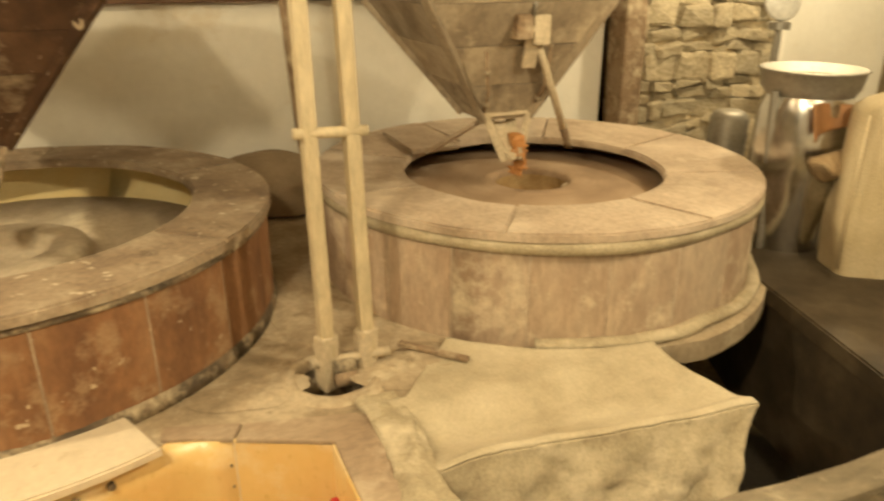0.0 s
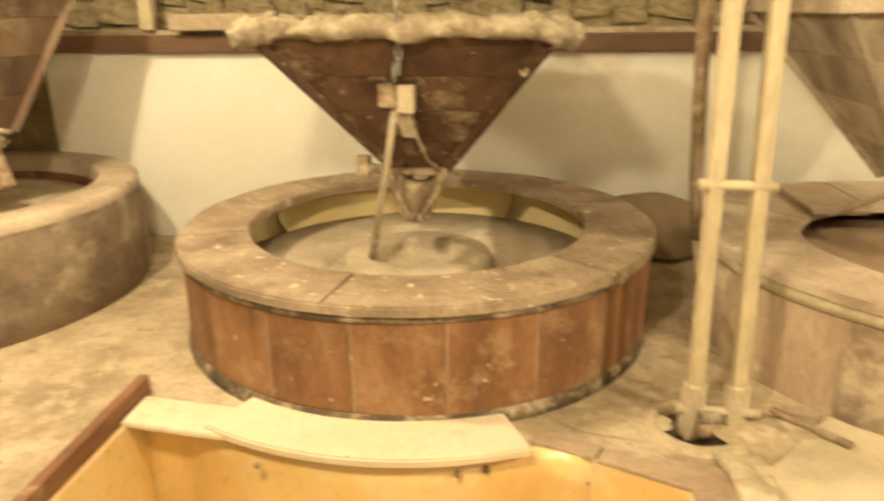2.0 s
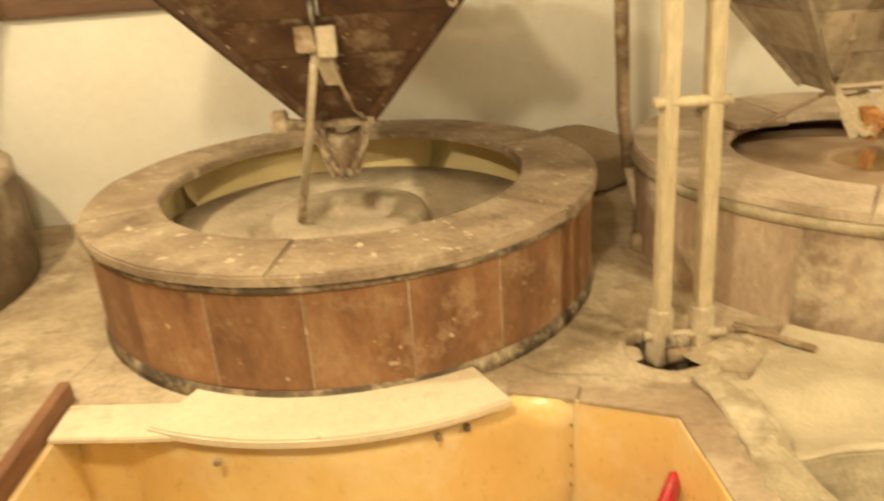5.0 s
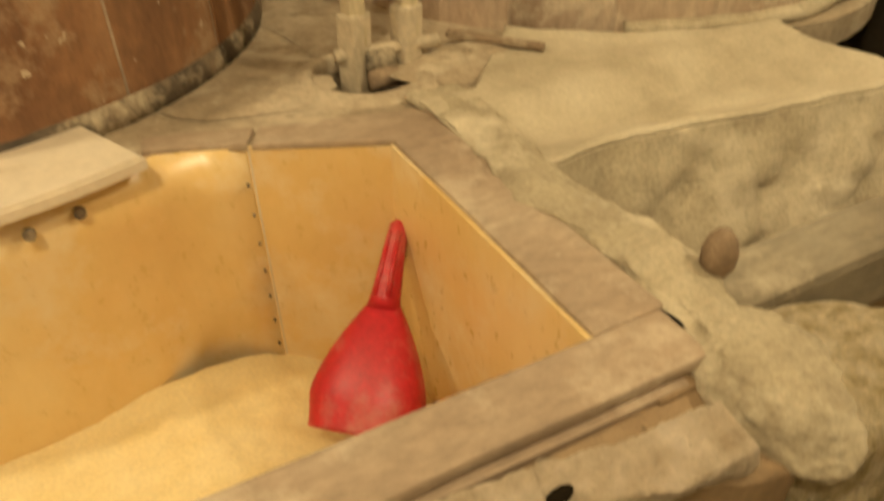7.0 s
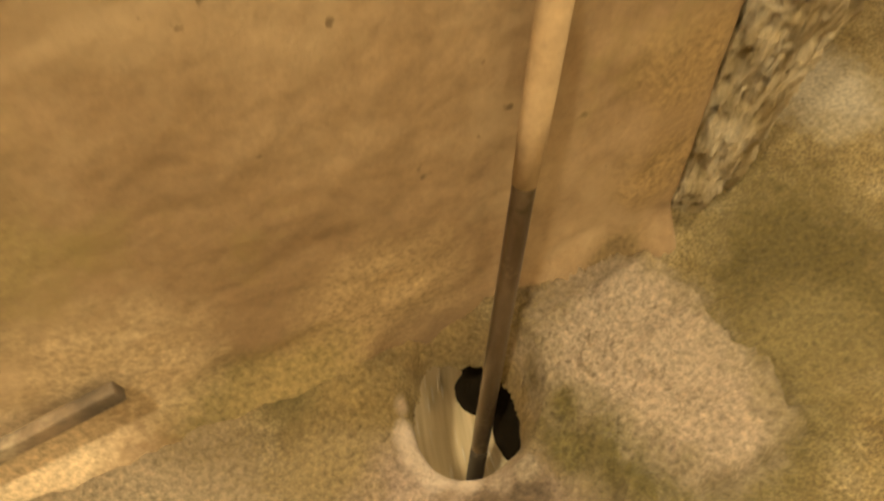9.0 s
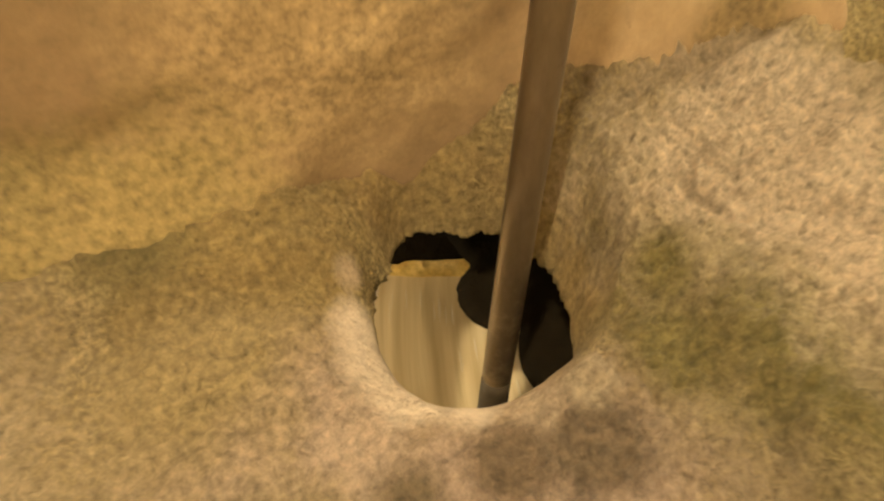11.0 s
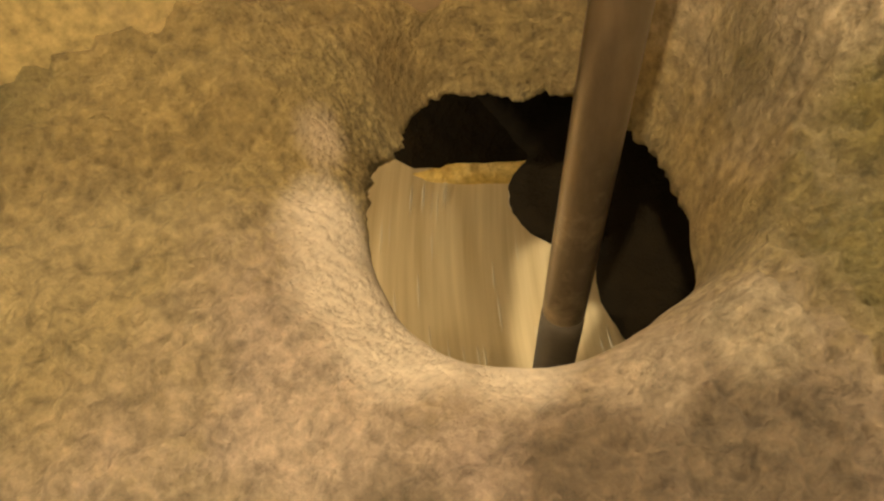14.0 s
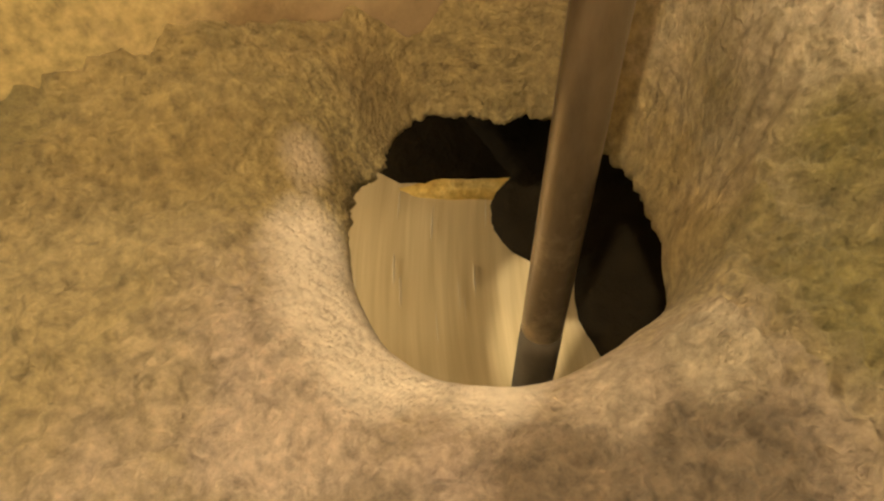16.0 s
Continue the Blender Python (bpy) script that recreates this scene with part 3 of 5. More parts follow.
M_water.use_nodes = True


def water_nodes():
    nt = M_water.node_tree
    n, ln = nt.nodes, nt.links
    b = n["Principled BSDF"]
    co, sep = n.new("ShaderNodeTexCoord"), n.new("ShaderNodeSeparateXYZ")
    ln.new(co.outputs["Object"], sep.inputs[0])
    rad, ang, comb = n.new("ShaderNodeVectorMath"), n.new("ShaderNodeMath"), n.new("ShaderNodeCombineXYZ")
    rad.operation, ang.operation = "LENGTH", "ARCTAN2"
    ln.new(co.outputs["Object"], rad.inputs[0])
    ln.new(sep.outputs[1], ang.inputs[0])
    ln.new(sep.outputs[0], ang.inputs[1])
    ln.new(rad.outputs["Value"], comb.inputs[0])
    ln.new(ang.outputs[0], comb.inputs[1])
    mp = n.new("ShaderNodeMapping")
    mp.inputs["Scale"].default_value = (95, 5, 1)
    ln.new(comb.outputs[0], mp.inputs[0])
    t = n.new("ShaderNodeTexNoise")
    t.inputs["Scale"].default_value, t.inputs["Detail"].default_value = 1.0, 5
    ln.new(mp.outputs[0], t.inputs["Vector"])
    r = n.new("ShaderNodeValToRGB")
    r.color_ramp.elements[0].position, r.color_ramp.elements[0].color = 0.25, (0.44, 0.34, 0.19, 1)
    r.color_ramp.elements[1].position, r.color_ramp.elements[1].color = 0.72, (0.72, 0.60, 0.39, 1)
    ln.new(t.outputs["Fac"], r.inputs["Fac"])
    ln.new(r.outputs["Color"], b.inputs["Base Color"])
    b.inputs["Roughness"].default_value = 0.35
    bp = n.new("ShaderNodeBump")
    bp.inputs["Strength"].default_value, bp.inputs["Distance"].default_value = 0.18, 0.004
    ln.new(t.outputs["Fac"], bp.inputs["Height"])
    ln.new(bp.outputs["Normal"], b.inputs["Normal"])


water_nodes()
CHANNEL = (1.04, 0.27)
water = thing("water", (CHANNEL[0], CHANNEL[1], WATER_Z), "murky brown water rushing under the floor", "water")
part("surface", lathe([(0.12, 0.0), (0.5, 0.0), (0.8, 0.002), (0.9, 0.0), (1.0, 0.002), (1.16, 0.0), (1.35, 0.002), (1.55, 0.0)], 160), M_water, water, "", True)
rng = random.Random(5)


# small white flecks stand in for sparkles of light on the water
def glints():
    bm = bmesh.new()
    for _ in range(1500):
        r, a = rng.uniform(0.86, 1.18), rng.uniform(0, 2 * math.pi)
        l, w = rng.uniform(0.003, 0.010), rng.uniform(0.0007, 0.0017)
        c, d, s = Vector((r * math.cos(a), r * math.sin(a), 0.004)), Vector((-math.sin(a), math.cos(a), 0)), Vector((math.cos(a), math.sin(a), 0))
        vs = [bm.verts.new(p) for p in (c - d * l, c + s * w, c + d * l, c - s * w)]
        top = bm.verts.new(c + Vector((0, 0, w * 1.5)))
        for k in range(4):
            bm.faces.new((vs[k], vs[(k + 1) % 4], top))
    return bm


M_glint = material("white_glint", [(0.82, 0.80, 0.72), (0.86, 0.84, 0.78)], 30, 200, 0.15, 0.0)
tagged(part("foam_drops", glints(), M_glint, water, "glints of light on the water, built as white flecks"), kind="stuff")
channel = lathe([(1.51, -0.6), (1.53, -0.3), (1.52, -0.005), (0.0, -0.006)], 96, wobble=0.01)
roughen(channel, 0.012, 9)
channel.transform(Matrix.Translation((CHANNEL[0], CHANNEL[1], WATER_Z + 0.07)))
bmesh.ops.delete(channel, geom=[f for f in channel.faces if f.calc_center_median().z > WATER_Z + 0.055], context="FACES")
structure("water_channel", channel, M_mortar, "dark stone sides of the watercourse", "channel", True)


def sill_line(x):
    return 0.828 - 0.68 * (x - 0.165) + 90 * max(0.0, 0.152 - x) ** 2 + 0.005 * fract(x * 14, 0, 1, 3)


def sill_fn(u, v):
    x = 0.10 + 0.24 * u
    high = 0.010 + 0.021 * smooth_step(0.135, 0.19, x) + 0.004 * fract(x * 30, v * 3, 4, 3)
    return (x, sill_line(x) + 0.016 * v ** 2, WATER_Z - 0.012 + high * math.sin(v * math.pi / 2))


structure("water_sill", sheet(60, 12, sill_fn), M_sill, "yellow stone sill lapped by the water", "sill", True)


# sheet added behind the sill, its black stands for the unlit void
def back_fn(u, v):
    x = -0.10 + 0.50 * u
    near = smooth_step(0.10, 0.14, x)
    return (x, sill_line(max(x, 0.12)) + 0.014 + 0.03 * v + 0.010 * fract(x * 9, v * 3, 2, 3), WATER_Z + 0.012 * near + 0.31 * v + 0.008 * fract(x * 24, 0, 5, 3) * (1 - v))


structure("channel_back", sheet(40, 16, back_fn), M_pit, "black sheet for the unlit void behind the sill", "wall", True)


# scalloped two-lobed ledge between the floor and the water, painted black for shade
def ledge_fn(u, v):
    y = 0.46 + 0.36 * u
    x = float(np.interp(y, [p[1] for p in SCALLOP], [p[0] for p in SCALLOP])) + 0.0016 * fract(y * 90, 0, 2, 4)
    w = max(0.0, (v - 0.18) / 0.82)
    z = -0.150 - 0.006 * (1 - min(1, v / 0.18)) if v < 0.18 else -0.150 + 0.05 * w ** 1.5
    return (x + 0.004 * (1 - min(1, v / 0.18)) + 0.4 * w, y, z + 0.002 * fract(x * 30, y * 30, v * 9, 3))


def scallop():
    pts = []
    for cx, cy, r, a0, a1 in LOBES:
        for k in range(13):
            a = radians(a0 + (a1 - a0) * k / 12)
            pts.append((cx + r * math.cos(a), cy + r * math.sin(a)))
    return pts


LOBES = ((0.197, 0.568, 0.056, 262, 129), (0.170, 0.647, 0.035, 262, 100))
SCALLOP = scallop()
structure("water_ledge", sheet(150, 24, ledge_fn), M_pit, "scalloped ledge over the rushing water, black standing for shade", "ledge", True)

# ---- masonry bench that carries the millstones ----
def arc(c, r, a0, a1, n):
    return [(c[0] + r * math.cos(radians(a0 + (a1 - a0) * i / n)), c[1] + r * math.sin(radians(a0 + (a1 - a0) * i / n))) for i in range(n + 1)]


BACK1 = [(0.318, 1.361), (0.094, 1.468)] + arc(VATS["one"], 0.945, -64, -128, 14) + [(-1.17, 1.60)]
deck_outline = ([(-5.2, 3.19), (-5.2, 1.70), (-2.80, 1.62)] + arc(VATS["three"], 0.92, -103, -62, 8) + [(-1.66, 1.72), (-1.18, 1.70)] + BACK1[::-1]
                + [(0.385, 1.361)] + arc((0.385, 1.645), 0.108, -90, -450, 28) + [(0.385, 1.361), (0.42, 1.361), (0.42, 1.44), (1.22, 1.44)] + arc(VATS["two"], 0.86, -82, 8, 14) + [(2.2, 3.19)])
deck = slab(deck_outline, DECK - 0.075, DECK - 0.006)
bmesh.ops.triangulate(deck, faces=[f for f in deck.faces if len(f.verts) > 4])
bench = structure("bench", deck, M_deck, "floury cement bench under the millstones", "bench")
body_outline = ([(-5.2, 3.19), (-5.2, 1.72), (-2.80, 1.64)] + arc(VATS["three"], 0.90, -103, -62, 8) + [(-1.66, 1.74), (-1.18, 1.72)] + [(x, y + 0.015) for x, y in BACK1[:0:-1]]
                + [(0.10, 1.49), (0.10, 1.95), (0.9, 2.0)] + arc(VATS["two"], 0.5, -82, 8, 8) + [(1.9, 3.19)])
core = slab(body_outline, -0.02, DECK - 0.076)
bmesh.ops.triangulate(core, faces=[f for f in core.faces if len(f.verts) > 4])
part("bench_body", core, M_mortar, bench)

# wavy dust drifts on the deck between the casings
def drift(cx, cy, rx, ry, h, seed):
    def fn(u, v):
        a, r = u * 2 * math.pi, v
        w = 1 + 0.25 * fract(math.cos(a), math.sin(a), seed, 3)
        x, y = cx + rx * r * w * math.cos(a), cy + ry * r * w * math.sin(a)
        return (x, y, DECK - 0.004 + h * (1 - r * r) * (1 + 0.5 * fract(x * 14, y * 14, seed, 3)))
    bm = sheet(40, 12, fn)
    bmesh.ops.remove_doubles(bm, verts=bm.verts[:], dist=1e-5)
    return bm


for k, (cx, cy, rx, ry, h) in enumerate([(0.40, 2.15, 0.12, 0.42, 0.02), (0.16, 1.66, 0.16, 0.09, 0.008), (-1.42, 2.0, 0.22, 0.5, 0.015), (0.60, 1.62, 0.18, 0.12, 0.018)]):
    tagged(part("flour_drift", drift(cx, cy, rx, ry, h, k + 2.0), M_deck, None, "", True), "low drift of grey flour dust on the bench", "flour", "", "stuff")

# front of the bench: rough plaster with a bulging crust under the rim board
def front_y(x):
    return 0.703 - 0.17 * x


def front_fn(u, v):
    x = -1.32 + 1.765 * u
    z = -0.075 + 0.597 * v
    y = front_y(x)
    y += 0.006 * fract(x * 4, 2, z * 4, 4) + 0.002 * fract(x * 22, 2, z * 22, 4)
    y -= 0.010 * smooth_step(0.335, 0.35, x + 0.02 * z + 0.01 * fract(x * 4, 1, z * 9, 3))
    y += 0.05 * smooth_step(-0.18, -0.5, x) * (0.5 + fract(x * 5, 4, z * 6, 3)) * smooth_step(0.45, 0.3, z)
    y += (0.760 - y) * smooth_step(0.500, 0.524, z)
    y += 0.10 * smooth_step(0.405, 0.445, x)
    y -= 0.03 * smooth_step(0.08, 0.0, z) * (1 - math.exp(-((x - 0.115) / 0.075) ** 4))
    return (x, y, z)


structure("bench_front", sheet(300, 134, front_fn), M_front, "dusty tan plaster front of the flour bin with a caked upper edge", "bench", True)
structure("bench_front_core", box(-1.25, 0.33, 0.775, 0.826, 0, 0.52, 0), M_mortar, "core of the bin front", "bench")


def crust_fn(u, v):
    x = -1.32 + 1.672 * u
    low = 0.487 - 0.11 * x + 0.010 * fract(x * 3, 1, 0, 3) + 0.004 * fract(x * 30, 4, 0, 3) if x > -0.5 else 0.535
    low = min(low, 0.518) + 0.15 * max(0.0, x + 0.04)
    z = low + (0.526 + 0.09 * max(0.0, x + 0.03) - low) * v
    bulge = (0.016 + 0.012 * fract(x * 9, 0, z * 12, 3)) * math.sin(math.pi * min(1, 0.08 + v * 0.86)) ** 0.5
    hole = math.exp(-(((x - 0.160) / 0.016) ** 2 + ((z - 0.534 - 0.30 * (x - 0.160)) / 0.007) ** 2) ** 2)
    fibre = 0.0022 * fract(x * 110, 2, z * 30, 3) + 0.0035 * fract(x * 26, 5, z * 26, 4)
    return (x, front_y(x) + 0.006 - bulge - fibre + 0.03 * hole + 0.05 * smooth_step(0.75, 1.0, v), z)


crust = structure("bench_crust", sheet(700, 26, crust_fn), M_crust, "rough whitish plaster crust under the rim board", "bench", True)
# black lens set in the crust paints the shade inside the knot hole
knot_fn = lambda u, v: (0.161 + 0.0165 * math.sin(math.pi * v) * math.cos(2 * math.pi * u) + 0.002 * fract(u * 4, v, 2, 2), front_y(0.16) + 0.018 - 0.008 * math.cos(math.pi * v),
                        0.5335 + 0.0075 * math.sin(math.pi * v) * math.sin(2 * math.pi * u) + 0.0055 * math.sin(math.pi * v) * math.cos(2 * math.pi * u))
part("knot_hole", sheet(24, 10, knot_fn), M_pit, crust, "knot hole in the crust, its shade a black lens", True)


# crusted corner of the bench, bulging like a slumped sack at the top
def corner_fn(u, v):
    a = 2 * math.pi * u
    z = -0.01 + 0.56 * min(1, v / 0.86)
    close = 1 - smooth_step(0.80, 1.0, v)
    g = z / 0.45
    top = smooth_step(0.28, 0.46, z)
    r = (0.066 + 0.034 * g + 0.010 * top - 0.03 * smooth_step(0.50, 0.56, z)) * (close if v > 0.8 else 1)
    low = 1 - 0.75 * smooth_step(0.40, 0.47, z)
    ridge = abs(fract(math.cos(a) * 8, math.sin(a) * 8, z * 14, 4)) + 0.6 * abs(fract(math.cos(a) * 19, math.sin(a) * 19, z * 40, 3))
    r += (0.012 * fract(math.cos(a) * 2, math.sin(a) * 2, z * 7, 4) + low * (0.007 * fract(math.cos(a) * 7, math.sin(a) * 7, z * 26, 5) - 0.011 * ridge)) * close
    return (0.482 + 0.050 * g + r * math.cos(a) * (1 + 0.25 * top), 0.690 - 0.016 * g + 0.02 * top + r * math.sin(a) - 0.12 * top * r * math.cos(a), z + 0.012 * smooth_step(0.8, 1, v))


buttress = structure("bench_corner", sheet(190, 200, corner_fn), M_buttress, "flour-caked plaster corner, rough and streaked", "bench", True)


def lobe_fn(u, v):
    a, b = 2 * math.pi * u, math.pi * (v - 0.5)
    x, y, z = math.cos(a) * math.cos(b), math.sin(a) * math.cos(b), math.sin(b)
    k = 1 + 0.10 * fract(x * 1.6, y * 1.6, z * 1.6 + 4, 4) + 0.03 * fract(x * 9, y * 9, z * 9, 3)
    return (0.458 + 0.088 * k * x, 0.706 + 0.112 * k * y, 0.522 + 0.048 * k * z - 0.022 * max(0.0, -y))


part("flour_lobe", sheet(110, 60, lobe_fn), M_cloth, buttress, "smooth slumped cap of floury cloth", True)
structure("bench_end", box(0.325, 0.43, 0.74, 1.36, 0, 0.526, 0.006), M_front, "plastered end of the flour bin", "bench")

# ---- flour bins ----
def flour_bin():
    b = thing("flour_bin", (0, 0, 0), "open wooden flour bin lined with varnished yellow panels", "bin")
    def wall(pts, z0, z1, t):
        def fn(u, v):
            k = u * (len(pts) - 1)
            i = min(int(k), len(pts) - 2)
            p, q = Vector(pts[i]), Vector(pts[i + 1])
            w = p.lerp(q, k - i)
            return (w.x, w.y, z0 + (z1 - z0) * v)
        return sheet((len(pts) - 1) * 2, 6, fn, t)
    part("back_panel", wall(BACK1[1:], 0.0, RIM - 0.002, 0.008), M_bin, b, "curved yellow back panel", True)
    part("corner_panel", wall(BACK1[:2], 0.0, RIM - 0.002, 0.008), M_bin, b, "", False)
    part("side_panel", box(0.302, 0.318, 0.828, 1.36, 0, RIM - 0.004, 0.002), M_bin, b)
    part("side_panel", box(-1.165, -1.15, 0.828, 1.61, 0, RIM - 0.004, 0.002), M_bin, b)
    part("front_panel", box(-1.15, 0.302, 0.826, 0.838, 0, RIM - 0.026, 0.002), M_bin, b)
    part("bottom_panel", box(-1.15, 0.318, 0.838, 1.6, 0.004, 0.02, 0), M_bin, b)
    rim = box(-1.18, 0.405, 0.754, 0.836, 0.528, RIM, 0.007, 0.002, 10)
    part("rim_board", rim, M_board, b, "floury rim board worn smooth")
    part("rim_moulding", box(-1.18, 0.37, 0.745, 0.78, 0.514, 0.529, 0.004, 0.002, 10), M_board, b)
    part("divider_board", box(0.308, 0.412, 0.834, 1.44, 0.53, RIM + 0.003, 0.006, 0.002, 8), M_board, b, "floury divider board")
    # seam strip with its small nails
    part("seam_strip", bar((0.098, 1.461, 0.05), (0.098, 1.461, 0.545), 0.010, 0.006, 0.002), M_lip, b)
    for k in range(7):
        part("nail", tube([(0.085, 1.463, 0.12 + 0.06 * k), (0.083, 1.455, 0.12 + 0.06 * k)], 0.0025, 6), M_iron, b)
    # cream boards round the back edge
    lip = arc(VATS["one"], 0.985, -66, -118, 16)
    inner = arc(VATS["one"], 0.80, -118, -66, 16)
    part("lip_board", slab(lip + inner, DECK + 0.002, DECK + 0.024, 0.005), M_lip, b, "cream curved lip board")
    part("edge_board", slab([(0.40, 1.372), (0.318, 1.352), (0.100, 1.454), (0.128, 1.512), (0.39, 1.45)], DECK - 0.006, DECK + 0.003, 0.002), M_board, b)
    part("edge_board", slab([(0.093, 1.457), (-0.06, 1.52), (-0.05, 1.57), (0.121, 1.515)], DECK - 0.006, DECK + 0.004, 0.002), M_board, b)
    part("edge_board", slab([(-1.16, 1.64), (-1.16, 1.50), (-0.95, 1.47), (-0.86, 1.46), (-0.86, 1.6)], DECK - 0.002, DECK + 0.012, 0.003), M_lip, b)
    for x, y in ((-0.24, 1.424), (-0.17, 1.45), (-0.75, 1.416)):
        part("nail_head", tube([(x, y, 0.515), (x, y - 0.012, 0.515)], 0.009, 8), M_iron, b)
    return b


flour_bin()


def flour_fn(u, v):
    x, y = -1.148 + 1.45 * u, 0.84 + 0.62 * v
    back = smooth_step(0.30, 0.40, v + 0.12 * fract(x * 2.2, 0, 3, 3) - 0.16 * (x + 0.4))
    z = 0.045 + 0.07 * back + 0.014 * fract(x * 4, y * 4, 1, 4) + 0.005 * fract(x * 24, y * 24, 6, 3)
    z -= 0.05 * smooth_step(0.0, 0.22, x)
    return (x, y, z)


tagged(part("flour_heap", sheet(150, 70, flour_fn), M_flour, None, "", True), "heap of pale yellow flour in the bin", "flour", "", "stuff")


def scoop():
    """A moulded scoop, made upright with its handle up, then leaned into the bin's corner."""
    s = thing("scoop", (0, 0, 0), "red plastic hand scoop leaning in the flour bin", "scoop")
    def body(u, v):
        # v runs from the mouth up to the neck, u round the trough
        a = radians(-118 + 236 * u)
        shrink = max(0.0, 1 - (max(0, v - 0.22) / 0.80) ** 1.55)
        w, d = 0.098 * (0.18 + 0.82 * shrink) * (0.90 + 0.10 * smooth_step(0, 0.3, v)), 0.060 * (0.22 + 0.78 * shrink)
        c, sn = math.cos(a), math.sin(a)
        sq = 0.75
        return (w * math.copysign(abs(sn) ** sq, sn), -d * math.copysign(abs(c) ** sq, c), 0.225 * v)
    part("bowl", sheet(36, 30, body, 0.0025), M_red, s, "", True)
    handle = tube([(0, -0.004, 0.205), (0, -0.004, 0.23), (0, -0.004, 0.27), (0, -0.002, 0.33), (0, 0.0, 0.355), (0, 0.0, 0.362)],
                  [0.030, 0.0255, 0.0225, 0.0185, 0.0165, 0.008], 16)
    part("handle", handle, M_red, s, "", True)
    for sx in (-1, 1):
        for sy in (-1, 1):
            part("handle_rib", tube([(sx * 0.012, sy * 0.022 - 0.004, 0.225), (sx * 0.010, sy * 0.020 - 0.004, 0.27), (sx * 0.008, sy * 0.016 - 0.002, 0.34)], [0.005, 0.005, 0.004], 8), M_red, s, "", True)
    tip, foot = Vector((0.305, 1.342, 0.405)), Vector((0.120, 1.130, 0.160))
    up = (tip - foot).normalized()
    foot = tip - up * 0.362
    y = Vector((0.62, 0.60, -0.5))
    y = (y - up * y.dot(up)).normalized()
    x = y.cross(up)
    m = Matrix((x, y, up)).transposed().to_4x4()
    m.translation = foot
    s.matrix_basis = m
    return s


scoop()


def side_bin():
    b = thing("flour_bin", (0, 0, 0), "open yellow-lined flour bin below the grey casing", "bin")
    lipa = arc(VATS["three"], 0.945, -112, -58, 12)
    pts = [(-2.80, 1.54)] + lipa + [(-1.70, 1.66)]
    def fn(u, v):
        k = u * (len(pts) - 1)
        i = min(int(k), len(pts) - 2)
        w = Vector(pts[i]).lerp(Vector(pts[i + 1]), k - i)
        return (w.x, w.y, (DECK - 0.002) * v)
    part("back_panel", sheet(26, 4, fn, 0.008), M_bin, b, "", True)
    part("side_panel", box(-2.80, -2.785, 0.95, 1.55, 0, DECK, 0.002), M_bin, b)
    part("bottom_panel", box(-2.79, -1.70, 0.95, 1.6, 0.06, 0.075, 0), M_bin, b)
    part("front_panel", box(-2.80, -1.70, 0.93, 0.95, 0, 0.45, 0.002), M_redwood, b)
    part("rim_board", box(-2.9, -1.70, 0.85, 0.955, 0.45, 0.475, 0.006, 0.003, 6), M_board, b)
    part("lip_board", slab(arc(VATS["three"], 0.965, -108, -72, 12) + arc(VATS["three"], 0.80, -72, -108, 12), DECK + 0.002, DECK + 0.024, 0.005), M_lip, b, "cream curved lip board")
    part("upright_board", bar((-2.12, 1.505, DECK + 0.04), (-1.72, 1.64, DECK + 0.04), 0.018, 0.07, 0.003), M_lip, b)
    return b


side_bin()
tagged(part("flour_layer", sheet(40, 20, lambda u, v: (-2.785 + 1.08 * u, 0.952 + 0.55 * v, 0.13 + 0.02 * fract(u * 5, v * 4, 8, 3))), M_flour, None, "", True), "thin layer of yellow flour in the bin", "flour", "", "stuff")

cover = thing("bin_cover", (0, 0, 0), "floury cover deck between the two bins with plank rails", "cover")
part("deck_board", box(-1.66, -1.19, 0.78, 1.75, DECK - 0.03, DECK - 0.002, 0.004, 0.002, 8), M_deck, cover)
part("plinth", box(-1.64, -1.2, 0.86, 1.7, 0, DECK - 0.03, 0), M_front, cover)
part("rail_plank", bar((-1.655, 0.75, DECK + 0.022), (-1.685, 1.71, DECK + 0.022), 0.028, 0.085, 0.004, 4, 0.002), M_redwood, cover, "red-brown rail plank on edge")
part("rail_plank", bar((-1.175, 0.84, DECK + 0.015), (-1.185, 1.69, DECK + 0.015), 0.030, 0.075, 0.004, 4, 0.002), M_redwood, cover, "red-brown rail plank on edge")
for y in (0.95, 1.2, 1.45):
    part("peg", tube([(-1.635, y, DECK), (-1.632, y, DECK + 0.035)], 0.008, 8), M_palewood, cover)


# ---- millstone casings ----
def stave_mesh(r, n, h, mat, gap=0.0026):
    a = math.pi / n
    bm = lathe([(r - 0.03, 0), (r, 0), (r, h * 0.5), (r, h), (r - 0.03, h)], 4, True, -a + gap / r / 2, a - gap / r / 2)
    bmesh.ops.bevel(bm, geom=[e for e in bm.edges if abs(e.verts[0].co.x - e.verts[1].co.x) < 1e-4 and abs(e.verts[0].co.z - e.verts[1].co.z) > 0.05 and math.hypot(e.verts[0].co.x, e.verts[0].co.y) > r - 0.001 and abs(abs(math.atan2(e.verts[0].co.y, e.verts[0].co.x)) - (a - gap / r / 2)) < 1e-4],
                    offset=0.004, segments=1, affect="EDGES")
    me = bpy.data.meshes.new("stave")
    bm.to_mesh(me)
    bm.free()
    me.materials.append(mat)
    return me


